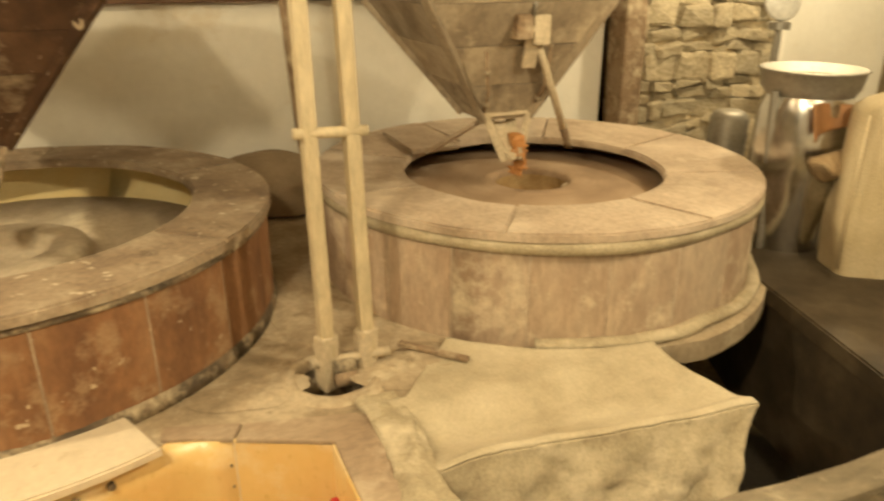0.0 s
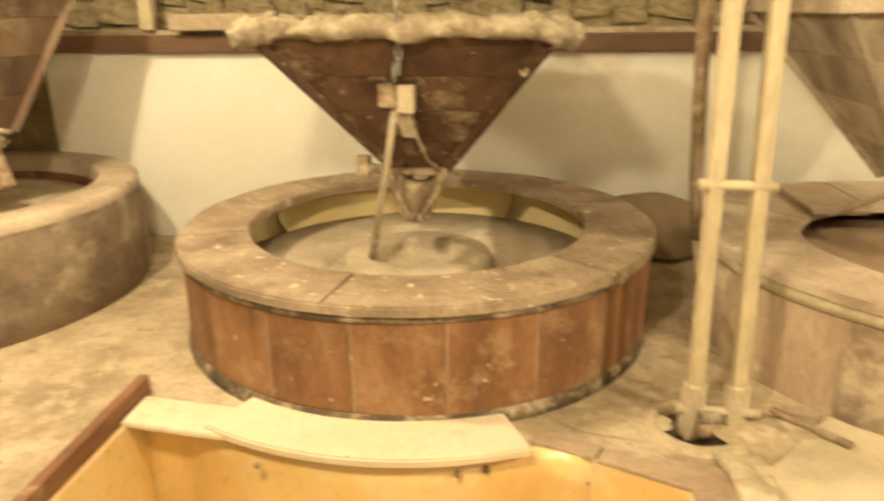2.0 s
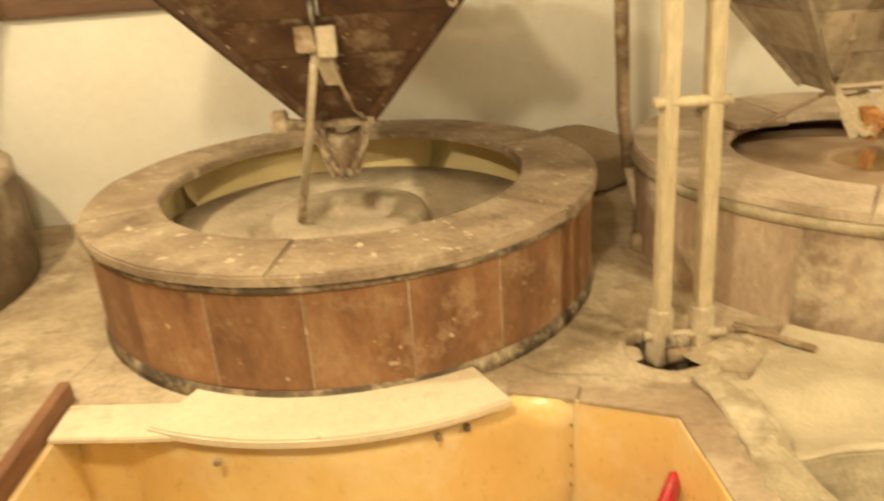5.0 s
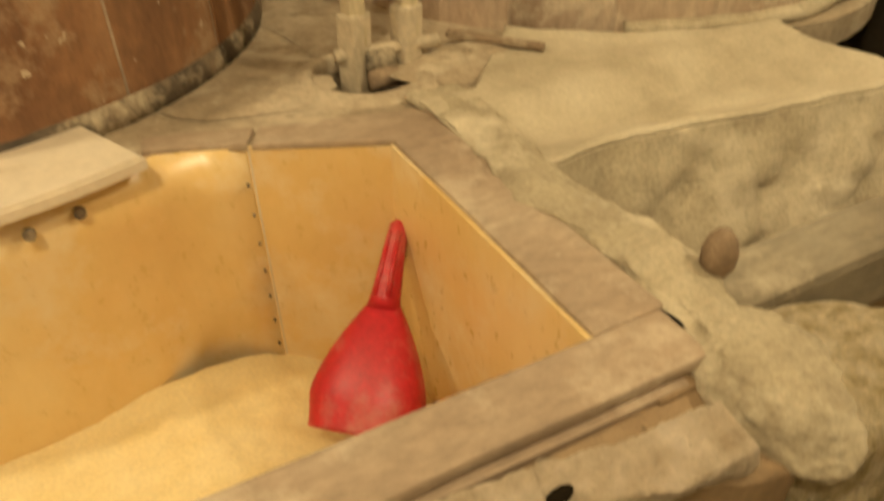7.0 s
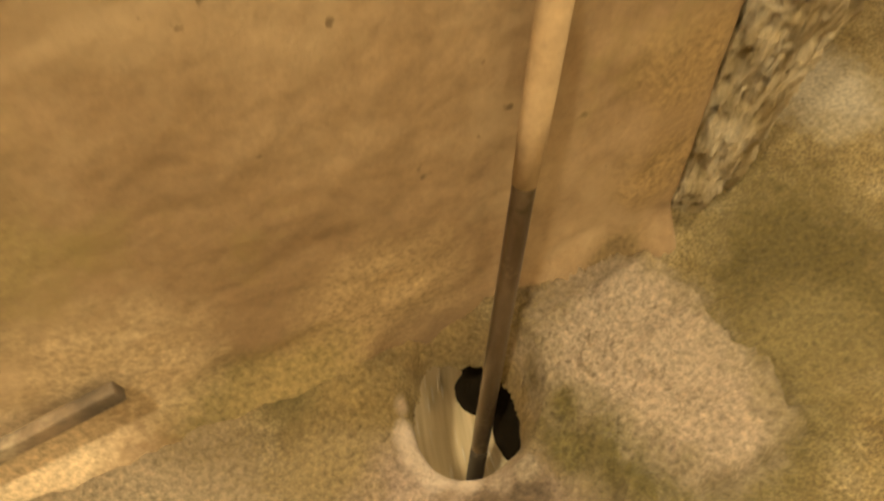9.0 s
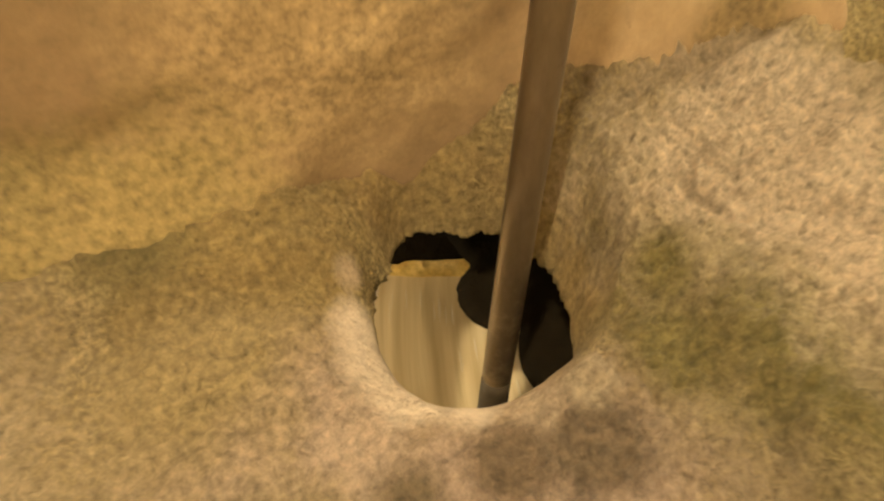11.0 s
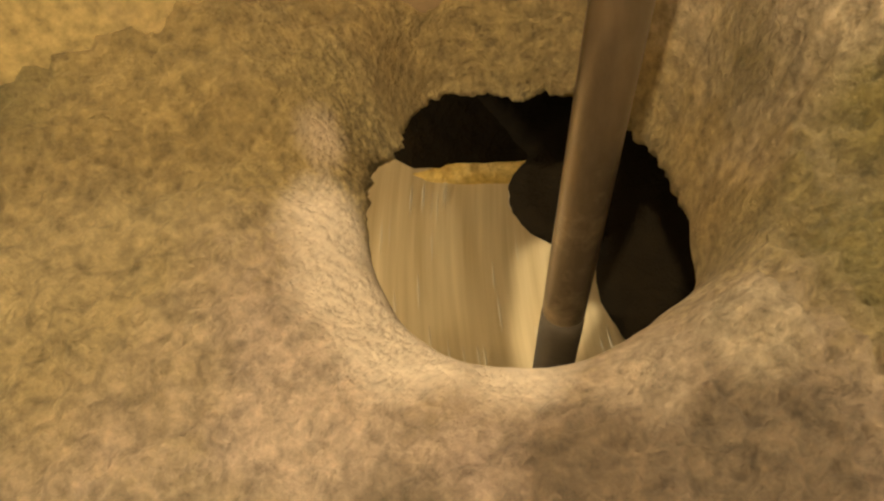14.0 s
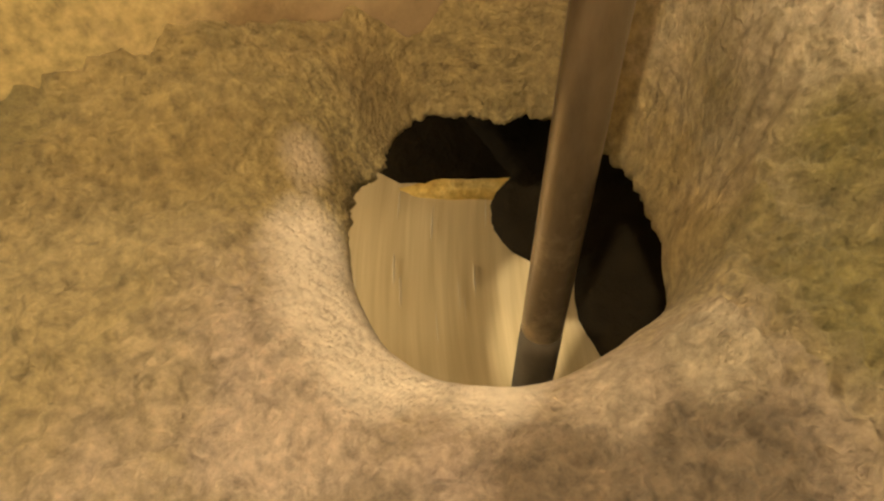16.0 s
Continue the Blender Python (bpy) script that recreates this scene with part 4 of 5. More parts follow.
def ring_boards(parent, r0, r1, z0, z1, n, mat, turn=0.0, gap=0.0014, off=(0.0, 0.0)):
    for k in range(n):
        a0, a1 = radians(turn) + 2 * math.pi * k / n, radians(turn) + 2 * math.pi * (k + 1) / n
        g0, g1 = gap / r1 / 2, gap / r0 / 2
        outer = [(r1 * math.cos(a0 + g0 + (a1 - a0 - 2 * g0) * i / 10), r1 * math.sin(a0 + g0 + (a1 - a0 - 2 * g0) * i / 10)) for i in range(11)]
        m = 10
        inner = []
        for i in range(m + 1):
            a = a1 - g1 - (a1 - a0 - 2 * g1) * i / m
            inner.append((r0 * math.cos(a) + off[0], r0 * math.sin(a) + off[1]))
        bm = slab(outer + inner, z0, z1, 0.006)
        roughen(bm, 0.003, 9, k)
        part("lid_board", bm, mat, parent)


def millstone(parent, r, z_top, eye, collar=None, knob=False, mat=M_millstone):
    prof = [(eye, z_top - 0.28), (eye, z_top - 0.004), (eye + 0.004, z_top + 0.006)]
    if collar:
        prof += [(eye + 0.010, z_top + 0.020), (eye + 0.02, z_top + 0.022), (collar - 0.022, z_top + 0.021), (collar - 0.010, z_top + 0.015), (collar - 0.002, z_top - 0.002),
                 (collar, z_top - 0.044), (collar + 0.008, z_top - 0.052), (collar + 0.06, z_top - 0.050), (collar + 0.07, z_top - 0.046), (collar + 0.085, z_top - 0.026)]
    else:
        prof += [(eye + 0.010, z_top + 0.010), (eye + 0.045, z_top + 0.008), (eye + 0.06, z_top - 0.002)]
    prof += [(r * 0.75, z_top - (0.024 if collar else 0.004)), (r - 0.01, z_top - 0.026), (r, z_top - 0.04), (r, z_top - 0.28)]
    stone = part("runner_stone", lathe(prof, 96, False, wobble=0.004), mat, parent, "floured millstone with a round eye", True)
    if knob:
        bm = bmesh.new()
        bmesh.ops.create_icosphere(bm, subdivisions=2, radius=0.024)
        roughen(bm, 0.004, 30)
        bm.transform(Matrix.Translation((eye - 0.004, 0, z_top - 0.03)))
        part("driving_lug", bm, M_palewood, stone, "pale lug at the eye", True)
        part("eye_lining", lathe([(0.0, z_top - 0.10), (0.05, z_top - 0.095), (eye - 0.02, z_top - 0.085), (eye - 0.003, z_top - 0.07), (eye - 0.002, z_top - 0.012)], 40), M_amber, stone, "grain-dusted eye", True)
        part("damsel", tube([(0, 0, z_top - 0.12), (0, 0, z_top - 0.06)], 0.022, 10), M_iron, stone)
    return stone


Z1, Z2, Z3 = 0.905, 0.900, 0.962
vat_one = thing("millstone_casing", (*VATS["one"], DECK - 0.006), "round rust-red wooden millstone casing with a worn lid ring", "millstone casing", "millstone casings")
H1 = Z1 - DECK + 0.006
me = stave_mesh(0.806, 20, H1 - 0.03, M_rust)
for k in range(20):
    o = new("stave", me)
    o.parent, o.matrix_basis = vat_one, pose(0, 0, 0, 0, 0, 18 * k + 4)
part("lining", lathe([(0.775, 0.0), (0.775, H1 - 0.03)], 64), M_flour, vat_one, "floured inside of the casing", True)
part("joint_filler", lathe([(0.8035, 0.0), (0.8035, H1 - 0.03)], 80), M_lid1, vat_one, "pale floury filler in the stave joints", True)
ring_boards(vat_one, 0.585, 0.822, H1 - 0.028, H1, 6, M_lid1, 20)
part("iron_hoop", lathe([(0.807, H1 - 0.052), (0.812, H1 - 0.050), (0.812, H1 - 0.032), (0.807, H1 - 0.030)], 96, wobble=0.004), M_iron, vat_one, "dark rusty hoop", True)
part("base_band", lathe([(0.808, 0.0), (0.815, 0.0), (0.813, 0.03), (0.8075, 0.045)], 96, wobble=0.006), M_iron, vat_one, "dark tarred band at the foot", True)
part("floor_board", lathe([(0.0, 0.01), (0.77, 0.01)], 48), M_flour, vat_one)
stone_one = millstone(vat_one, 0.70, H1 - 0.148, 0.150, 0.27)
part("eye_flour", lathe([(0.0, H1 - 0.190), (0.09, H1 - 0.189), (0.13, H1 - 0.184), (0.146, H1 - 0.172), (0.1495, H1 - 0.150)], 40), M_millstone, vat_one, "flour settled in the stone's eye", True)
# flour left on the inside of the ring
for a0, a1 in ((64, 150), (14, 58)):
    bm = lathe([(0.69, H1 - 0.18), (0.73, H1 - 0.14), (0.752, H1 - 0.08), (0.760, H1 - 0.035)], 30, False, radians(a0), radians(a1), 0.02, a0)
    roughen(bm, 0.007, 16, a0)
    part("flour_bank", bm, M_flour, vat_one, "yellow flour bank under the ring", True)

vat_two = thing("millstone_casing", (*VATS["two"], DECK - 0.006), "pale floury wooden millstone casing at work", "millstone casing", "millstone casings")
H2 = Z2 - DECK + 0.006
me = stave_mesh(0.79, 22, H2 - 0.03, M_pale)
for k in range(22):
    o = new("stave", me)
    o.parent, o.matrix_basis = vat_two, pose(0, 0, 0, 0, 0, 360 / 22 * k + 3)
part("lining", lathe([(0.755, 0.0), (0.755, H2 - 0.03)], 64), M_pale, vat_two, "", True)
part("joint_filler", lathe([(0.7885, 0.0), (0.7885, H2 - 0.03)], 80), M_lid2, vat_two, "", True)
ring_boards(vat_two, 0.462, 0.805, H2 - 0.026, H2, 8, M_lid2, 10, 0.0015, (-0.045, -0.075))
part("rim_band", lathe([(0.792, H2 - 0.066), (0.802, H2 - 0.062), (0.804, H2 - 0.034), (0.792, H2 - 0.028)], 96, wobble=0.012), M_cloth, vat_two, "floury cloth band under the lid", True)
stone_two = millstone(vat_two, 0.68, H2 - 0.085, 0.140, None, True, M_workstone)
roll = lathe([(0.805 + 0.026 * math.cos(t * math.pi / 5), 0.016 + 0.019 * math.sin(t * math.pi / 5)) for t in range(10)], 90, True, radians(-118), radians(10), 0.03, 4)
roughen(roll, 0.010, 9)
part("skirt_roll", roll, M_cloth, vat_two, "floury canvas roll round the foot", True)

vat_three = thing("millstone_casing", (*VATS["three"], DECK - 0.006), "smooth grey-brown millstone casing with a narrow rim", "millstone casing", "millstone casings")
H3 = Z3 - DECK + 0.006
part("drum", lathe([(0.79, 0), (0.805, 0.0), (0.812, 0.1), (0.808, H3 - 0.05), (0.80, H3 - 0.004)], 96, wobble=0.006), M_vat3, vat_three, "", True)
part("rim_ring", lathe([(0.655, H3 - 0.07), (0.655, H3 - 0.004), (0.662, H3), (0.795, H3), (0.808, H3 - 0.012), (0.808, H3 - 0.04)], 96, wobble=0.004), M_lid2, vat_three, "", True)
part("lining", lathe([(0.655, 0.1), (0.656, H3 - 0.06)], 64), M_redwood, vat_three, "", True)
stone_three = millstone(vat_three, 0.64, H3 - 0.075, 0.10)


# ---- hoppers ----
def hopper(name, centre, z0, z1, half0, half1, mat, label, planks=4, roll=None, shift=0.0, turn=0.0, front=None):
    h = thing(name, (*centre, 0), label, "hopper", "grain hoppers", "", turn)
    for side in range(4):
        for k in range(planks):
            f0, f1 = k / planks, (k + 1) / planks
            def fn(u, v, f0=f0, f1=f1):
                z = z0 + (z1 - z0) * (f0 + (f1 - f0) * (0.01 + 0.98 * v))
                w = half0 + (half1 - half0) * (z - z0) / (z1 - z0)
                return ((2 * u - 1) * w, -w + 0.003 * noise.noise(Vector((u * 3, k, side))), z)
            bm = sheet(6, 2, fn, 0.02)
            bm.transform(pose(0, 0, 0, 0, 0, 90 * side))
            part("plank", bm, front if front and side == 0 else mat, h)
        bm = bar((half0, -half0, z0), (half1, -half1, z1), 0.028, 0.028, 0.004)
        bm.transform(pose(0, 0, 0, 0, 0, 90 * side))
        part("corner_lath", bm, mat, h)
        if not roll:
            bm = box(-half1 - 0.03, half1 + 0.03, -half1 - 0.03, -half1 + 0.012, z1 - 0.01, z1 + 0.045, 0.006, 0.002, 4)
            bm.transform(pose(0, 0, 0, 0, 0, 90 * side))
            part("rim_board", bm, M_lid2, h)
        else:
            pts = [((2 * i / 48 - 1) * (half1 + 0.06), -half1 - 0.02 + 0.016 * noise.noise(Vector((i * 0.4, side, 0))),
                    z1 + 0.028 + 0.014 * noise.noise(Vector((i * 0.23, side, 5))) - 0.03 * max(0.0, abs(i / 24 - 1) - 0.8) / 0.2) for i in range(49)]
            bm = tube(pts, [0.031 + 0.011 * noise.noise(Vector((i * 0.27, side, 2))) for i in range(49)], 16)
            roughen(bm, 0.016, 18, side)
            roughen(bm, 0.008, 60, side + 3)
            bm.transform(pose(0, 0, 0, 0, 0, 90 * side))
            part("rim_roll", bm, M_roll, h, "caked sacking rolled round the rim", True)
    for o in h.children:
        for v in o.data.vertices:
            v.co.x += shift * (1 - (v.co.z - z0) / (z1 - z0))
    return h


hop_one = hopper("hopper", (-0.435, 2.345), 1.10, 1.535, 0.085, 0.415, M_hopper, "dark brown wooden grain hopper with sacking round its rim", 4, True)
hop_two = hopper("hopper", (1.075, 2.26), 1.08, 1.60, 0.085, 0.385, M_hopgrey, "grey dusty wooden grain hopper above the working stone", 4, None, 0.085)
hop_three = hopper("hopper", (-2.24, 2.40), 1.19, 1.73, 0.09, 0.375, M_hopbrown, "grey and brown wooden grain hopper above the grey casing", 4, None, 0.14, -14, M_hopgrey)


def shoe(place, label, mat, turn=0, tilt=18):
    """The little trough hung under a hopper, in its bracket."""
    s = thing("feed_shoe", place, label, "feed shoe", "feed shoes", "", turn)
    part("cross_bar", bar((-0.105, -0.03, 0.03), (0.105, -0.03, 0.03), 0.022, 0.022, 0.004, 2, 0.002), mat, s)
    for sx in (-1, 1):
        part("cheek", bar((sx * 0.085, -0.03, 0.03), (sx * 0.028, -0.07, -0.13), 0.020, 0.026, 0.004, 2, 0.002), mat, s)
    part("trough", sheet(8, 6, lambda u, v: ((2 * u - 1) * (0.06 - 0.03 * v), 0.03 - 0.11 * v, 0.03 * (2 * u - 1) ** 2 - 0.02 - 0.11 * v), 0.008), mat, s)
    part("back_lath", bar((-0.04, 0.03, 0.04), (-0.03, 0.02, -0.05), 0.03, 0.012, 0.003), mat, s)
    return s


shoe((-0.445, 2.27, 1.07), "old wooden feed shoe under the dark hopper", M_oldwood)
shoe((1.165, 2.20, 1.075), "floury wooden feed shoe that pours amber grain", M_palewood)
shoe3 = shoe((-1.96, 2.25, 1.175), "chunky wooden feed shoe tied under the grey hopper", M_oldwood, -15)
part("trough_block", bar((-0.26, 0.0, -0.105), (0.0, -0.02, -0.02), 0.115, 0.10, 0.016, 3, 0.008), M_lid1, shoe3, "thick hollowed trough block")
part("prop", bar((0.03, -0.04, 0.02), (0.11, -0.05, -0.14), 0.05, 0.04, 0.008, 2, 0.004), M_oldwood, shoe3)
part("tie", tube([(-0.03, -0.07, 0.05), (0.05, -0.08, 0.055), (0.10, -0.06, 0.06), (0.14, -0.02, 0.05)], [0.014, 0.017, 0.013, 0.009], 8), M_roll, shoe3, "knotted rag tie", True)


def chain(top, bottom, links, mat, label):
    c = thing("hanging_chain", (0, 0, 0), label, "chain")
    p, q = Vector(top), Vector(bottom)
    for k in range(links):
        m = p.lerp(q, (k + 0.5) / links)
        L = (q - p).length / links * 0.62
        pts = [(0.008 * math.cos(t * math.pi / 5), 0, L * math.sin(t * math.pi / 5)) for t in range(11)]
        bm = tube(pts, 0.003, 6, False)
        bm.transform(Matrix.Translation(m) @ pose(0, 0, 0, 0, 0, 90 * (k % 2)))
        part("link", bm, mat, c)
    return c


def stick(top, foot, label, r=0.011, tip=True):
    s = thing("feeler_stick", (0, 0, 0), label, "stick", "feeler sticks")
    p, q = Vector(top), Vector(foot)
    part("shaft", tube([p, p.lerp(q, 0.5) + Vector((0.002, 0, 0)), q], [r, r * 1.05, r * 1.1], 10), M_palewood, s, "", True)
    if tip:
        part("tip", tube([p.lerp(q, 0.82), q], [r * 1.15, r * 1.2], 10), M_oldwood, s, "dark worn tip", True)
    return s


stick((-0.465, 1.99, 1.36), (-0.605, 2.235, 0.795), "floury wooden feeler stick resting on the idle stone")
stick((1.13, 1.965, 1.40), (1.44, 2.205, 0.955), "floury wooden feeler stick beside the working stone", 0.012)
stick((-2.09, 2.0, 1.50), (-2.80, 2.28, 0.90), "pale wooden feeler stick resting on the grey casing's stone", 0.016, False)
chain((-0.445, 1.885, 1.75), (-0.445, 1.94, 1.44), 8, M_dull, "thin floury chain hung over the dark hopper")


def pulley(place, label, s=1.0):
    b = thing("wooden_block", place, label, "block", "hopper blocks")
    part("cheek", box(-0.05 * s, 0.0, -0.03, 0.02, -0.035 * s, 0.035 * s, 0.008, 0.003, 2), M_oldwood, b)
    part("cheek", box(0.004, 0.055 * s, -0.03, 0.02, -0.05 * s, 0.03 * s, 0.008, 0.003, 2), M_palewood, b)
    part("hook", tube([(0, -0.02, 0.03), (0.0, -0.035, 0.06), (0.0, -0.02, 0.09), (0, -0.005, 0.10)], 0.007, 8), M_dull, b, "", True)
    part("strap", bar((0.01, -0.012, -0.03), (0.03, 0.05, -0.13), 0.045, 0.01, 0.003), M_palewood, b)
    return b


def cord(points, label, r=0.006):
    c = thing("cord", (0, 0, 0), label, "cord", "hopper cords")
    part("strand", tube(points, r, 8), M_oldwood, c, "", True)
    for p, q in zip(points, points[1:]):
        m = Vector(p).lerp(Vector(q), 0.5)
        part("knot", tube([m - Vector((0.008, 0, 0)), m, m + Vector((0.008, 0, 0.002))], [r * 1.2, r * 2.0, r * 1.2], 8), M_roll, c, "", True)
    return c


cord([(-0.43, 1.985, 1.35), (-0.415, 2.06, 1.24), (-0.395, 2.16, 1.15), (-0.36, 2.235, 1.10)], "floury cord from the block to the feed shoe")
cord([(-0.535, 2.235, 1.11), (-0.51, 2.215, 1.03), (-0.47, 2.19, 0.965), (-0.445, 2.185, 0.94)], "knotted floury cord round the feed shoe", 0.009)
cord([(-0.355, 2.235, 1.11), (-0.375, 2.215, 1.03), (-0.42, 2.19, 0.965), (-0.44, 2.185, 0.94)], "knotted floury cord round the feed shoe", 0.009)
cord([(0.98, 1.97, 1.33), (1.03, 2.05, 1.20), (1.07, 2.17, 1.10)], "slack floury cord on the grey hopper")
cord([(1.22, 2.0, 1.34), (1.25, 2.08, 1.20), (1.255, 2.17, 1.11)], "slack floury cord on the grey hopper")
pulley((-0.465, 2.00, 1.375), "small wooden adjusting block on the dark hopper")
pulley((1.13, 1.985, 1.40), "floury wooden adjusting block on the grey hopper", 1.1)
pulley((-2.085, 2.0, 1.565), "floury wooden adjusting block on the far grey hopper", 1.1)
lath = thing("lath", (0, 0, 0), "broad grey lath along the hopper's edge", "lath")
part("lath_board", bar((-1.965, 1.93, 1.745), (-2.035, 2.285, 1.19), 0.075, 0.02, 0.004, 3, 0.003), M_hopgrey, lath)
spout = part("spout_board", bar((-2.52, 2.46, 1.36), (-2.35, 2.40, 1.08), 0.12, 0.02, 0.004, 3, 0.003), M_lid2, hop_three, "broad floury board sloping into the casing")
spout.matrix_basis = hop_three.matrix_basis.inverted()
sweeper = thing("wooden_lug", (0, 0, 0), "small dark wooden lug beside the feed shoe", "lug")
part("lug_block", box(-0.66, -0.61, 2.26, 2.31, 1.07, 1.14, 0.01, 0.005, 2), M_oldwood, sweeper)
part("lug_arm", bar((-0.62, 2.285, 1.10), (-0.53, 2.28, 1.09), 0.03, 0.03, 0.005), M_oldwood, sweeper)
plate = thing("wooden_plate", (0, 0, 0), "floury board wedged on the rim of the working casing", "board")
part("plate_board", box(0.94, 1.13, 2.50, 2.86, Z2 + 0.002, Z2 + 0.022, 0.004, 0.003, 3), M_lid2, plate)
part("plate_wedge", bar((0.98, 2.42, Z2 + 0.03), (1.10, 2.26, 1.06), 0.07, 0.014, 0.003), M_lid2, plate)

# grain that falls from the working shoe into the stone's eye
stream = thing("grain_stream", (1.195, 2.155, 0.0), "stream of amber grain falling into the stone's eye", "grain")
part("trough_grain", box(-0.022, 0.022, -0.03, 0.035, 0.985, 1.03, 0.01, 0.006, 3), M_grain, stream)
clumps = []
for k in range(7):
    r2 = random.Random(k)
    bm = bmesh.new()
    for _ in range(46):
        g = bmesh.ops.create_icosphere(bm, subdivisions=1, radius=0.0055)
        m = Matrix.Translation((r2.gauss(0, 0.012), r2.gauss(0, 0.009), r2.uniform(-0.03, 0.03))) @ Euler((r2.random() * 6, r2.random() * 6, 0)).to_matrix().to_4x4() @ Matrix.Diagonal((1, 1, 1.7, 1))
        bmesh.ops.transform(bm, matrix=m, verts=g["verts"])
    clumps.append(part("grain_clump", bm, M_grain, stream))


# ---- levers between the casings ----
lever = thing("sluice_lever", (0, 0, 0), "pair of cream painted lever poles pinned in an iron socket", "lever")
for x0, x1 in ((0.370, 0.338), (0.480, 0.428)):
    part("pole", bar((x0 + 0.004, 1.665, 0.60), (x1, 1.66, 2.65), 0.042, 0.036, 0.008, 8, 0.002), M_pole, lever)
    part("fork", bar((x0, 1.668, 0.50), (x0 + 0.002, 1.664, 0.665), 0.052, 0.046, 0.008, 3, 0.004), M_palewood, lever, "worn white wooden fork end")
part("cross_bar", tube([(0.325, 1.655, 1.205), (0.507, 1.655, 1.200)], 0.014, 10), M_pole, lever, "", True)
part("pin", tube([(0.33, 1.665, 0.585), (0.545, 1.655, 0.585)], 0.013, 10), M_palewood, lever, "", True)
part("hub", tube([(0.385, 1.665, 0.565), (0.445, 1.665, 0.565)], [0.030, 0.030], 14), M_iron, lever, "", True)
part("roller", tube([(0.385, 1.64, 0.535), (0.445, 1.64, 0.535)], [0.022, 0.022], 12), M_oldwood, lever, "", True)
socket = thing("lever_socket", (0.385, 1.645, 0), "dark oval socket in the bench under the lever", "socket")
part("pit", lathe([(0.0, DECK - 0.15), (0.07, DECK - 0.15), (0.107, DECK - 0.14), (0.107, DECK - 0.004)], 40), M_iron, socket, "dark hollow of the socket", True)
part("collar", lathe([(0.106, DECK - 0.03), (0.106, DECK), (0.111, DECK + 0.006), (0.128, DECK + 0.005), (0.15, DECK - 0.007)], 48, wobble=0.03), M_deck, socket, "", True)

back_pole = thing("hoist_pole", (0, 0, 0), "brown wooden pole with a pale hooked foot behind the levers", "pole")
part("shaft", tube([(0.47, 2.45, 2.65), (0.50, 2.50, 1.5), (0.53, 2.52, 1.0), (0.55, 2.50, 0.80)], [0.026, 0.025, 0.023, 0.020], 12), M_oldwood, back_pole, "", True)
part("hook", tube([(0.55, 2.50, 0.80), (0.56, 2.45, 0.70), (0.575, 2.40, 0.64), (0.60, 2.38, 0.615), (0.61, 2.41, 0.60)], [0.018, 0.017, 0.016, 0.014, 0.011], 10), M_palewood, back_pole, "", True)
stub = thing("wooden_stub", (0, 0, 0), "short dark wooden stub on the bench between the casings", "stub")
part("stub_post", tube([(0.535, 2.33, DECK - 0.01), (0.535, 2.33, DECK + 0.055)], [0.030, 0.027], 12), M_oldwood, stub, "", True)
stray = thing("loose_lath", (0, 0, 0), "dark loose lath at the foot of the pale casing", "lath")
part("lath_board", bar((0.585, 1.69, DECK + 0.03), (0.74, 1.555, DECK + 0.014), 0.022, 0.012, 0.003), M_oldwood, stray)


# draped cloth behind the casings
def drape_fn(u, v):
    x = 0.30 + 0.48 * u - 0.05 * v
    belly = math.sin(math.pi * u) ** 0.5 * (1 - v ** 2)
    return (x, 3.18 - 0.22 * belly - 0.01 * math.sin(u * 14 + v * 2), 0.56 + 0.25 * v * (0.75 + 0.25 * math.sin(math.pi * u)))


drape = thing("sacking_drape", (0, 0, 0), "brown sacking bundle slumped against the wall between the casings", "cloth")
part("drape_cloth", sheet(30, 20, drape_fn, 0.006), M_sacking, drape, "", True)


# ---- canvas over the second bin ----
def canvas_front(u):
    return 1.170 - 0.02 * u - 0.07 * u ** 3 + 0.010 * math.sin(u * 7)


def canvas_top(u, v):
    """Canvas weighed down by flour, from the foot of the casing to its front ridge."""
    x = 0.405 + 0.86 * u
    edge = VATS["two"][1] - math.sqrt(max(0.0, 0.835 ** 2 - (x - VATS["two"][0]) ** 2))
    back = min(edge, 1.46 + 1.1 * max(0.0, x - 0.52), 1.70)
    y = back + (canvas_front(u) - back) * v
    w = smooth_step(1.43, 1.32, y) * smooth_step(canvas_front(u) - 0.005, canvas_front(u) + 0.13, y)
    z = 0.556 + 0.006 * fract(x * 9, y * 9, 2, 4) - 0.050 * w * math.sin(math.pi * min(1, u * 1.02)) ** 0.5
    z += 0.014 * math.exp(-((v - 0.96) / 0.05) ** 2) * smooth_step(0.05, 0.3, u) + 0.008 * v * smooth_step(0.8, 1.0, u)
    z += 0.010 * math.exp(-((y - edge) / 0.03) ** 2) - 0.010 * v
    return (x + 0.05 * smooth_step(0.75, 1.0, u) * v ** 3, y, z)


def canvas_drop(u, v):
    x, y, z = canvas_top(u, 1.0)
    fold = 0.006 * math.sin(u * 23 + 5 * v) + 0.008 * abs(math.sin(u * 29 + 3 * fract(u * 3, v, 1, 2))) + 0.014 * fract(u * 8, v * 4, 2, 4)
    fold += 0.009 * abs(math.sin(u * 11 + v * 7)) * v
    return (x - 0.13 * v * u - 0.05 * smooth_step(0.75, 1.0, u) * (1 - (1 - v) ** 2), y - 0.16 * v ** 1.3 - fold * min(1, v * 3), z - 0.30 * v)


canvas = thing("canvas_cover", (0, 0, 0), "floury canvas slung over the bin below the pale casing", "canvas")
part("canvas_top", sheet(80, 70, canvas_top, 0.004), M_settled, canvas, "sagging top covered with settled flour", True)
part("canvas_drop", sheet(110, 50, canvas_drop, 0.004), M_cloth, canvas, "wrinkled hanging front", True)


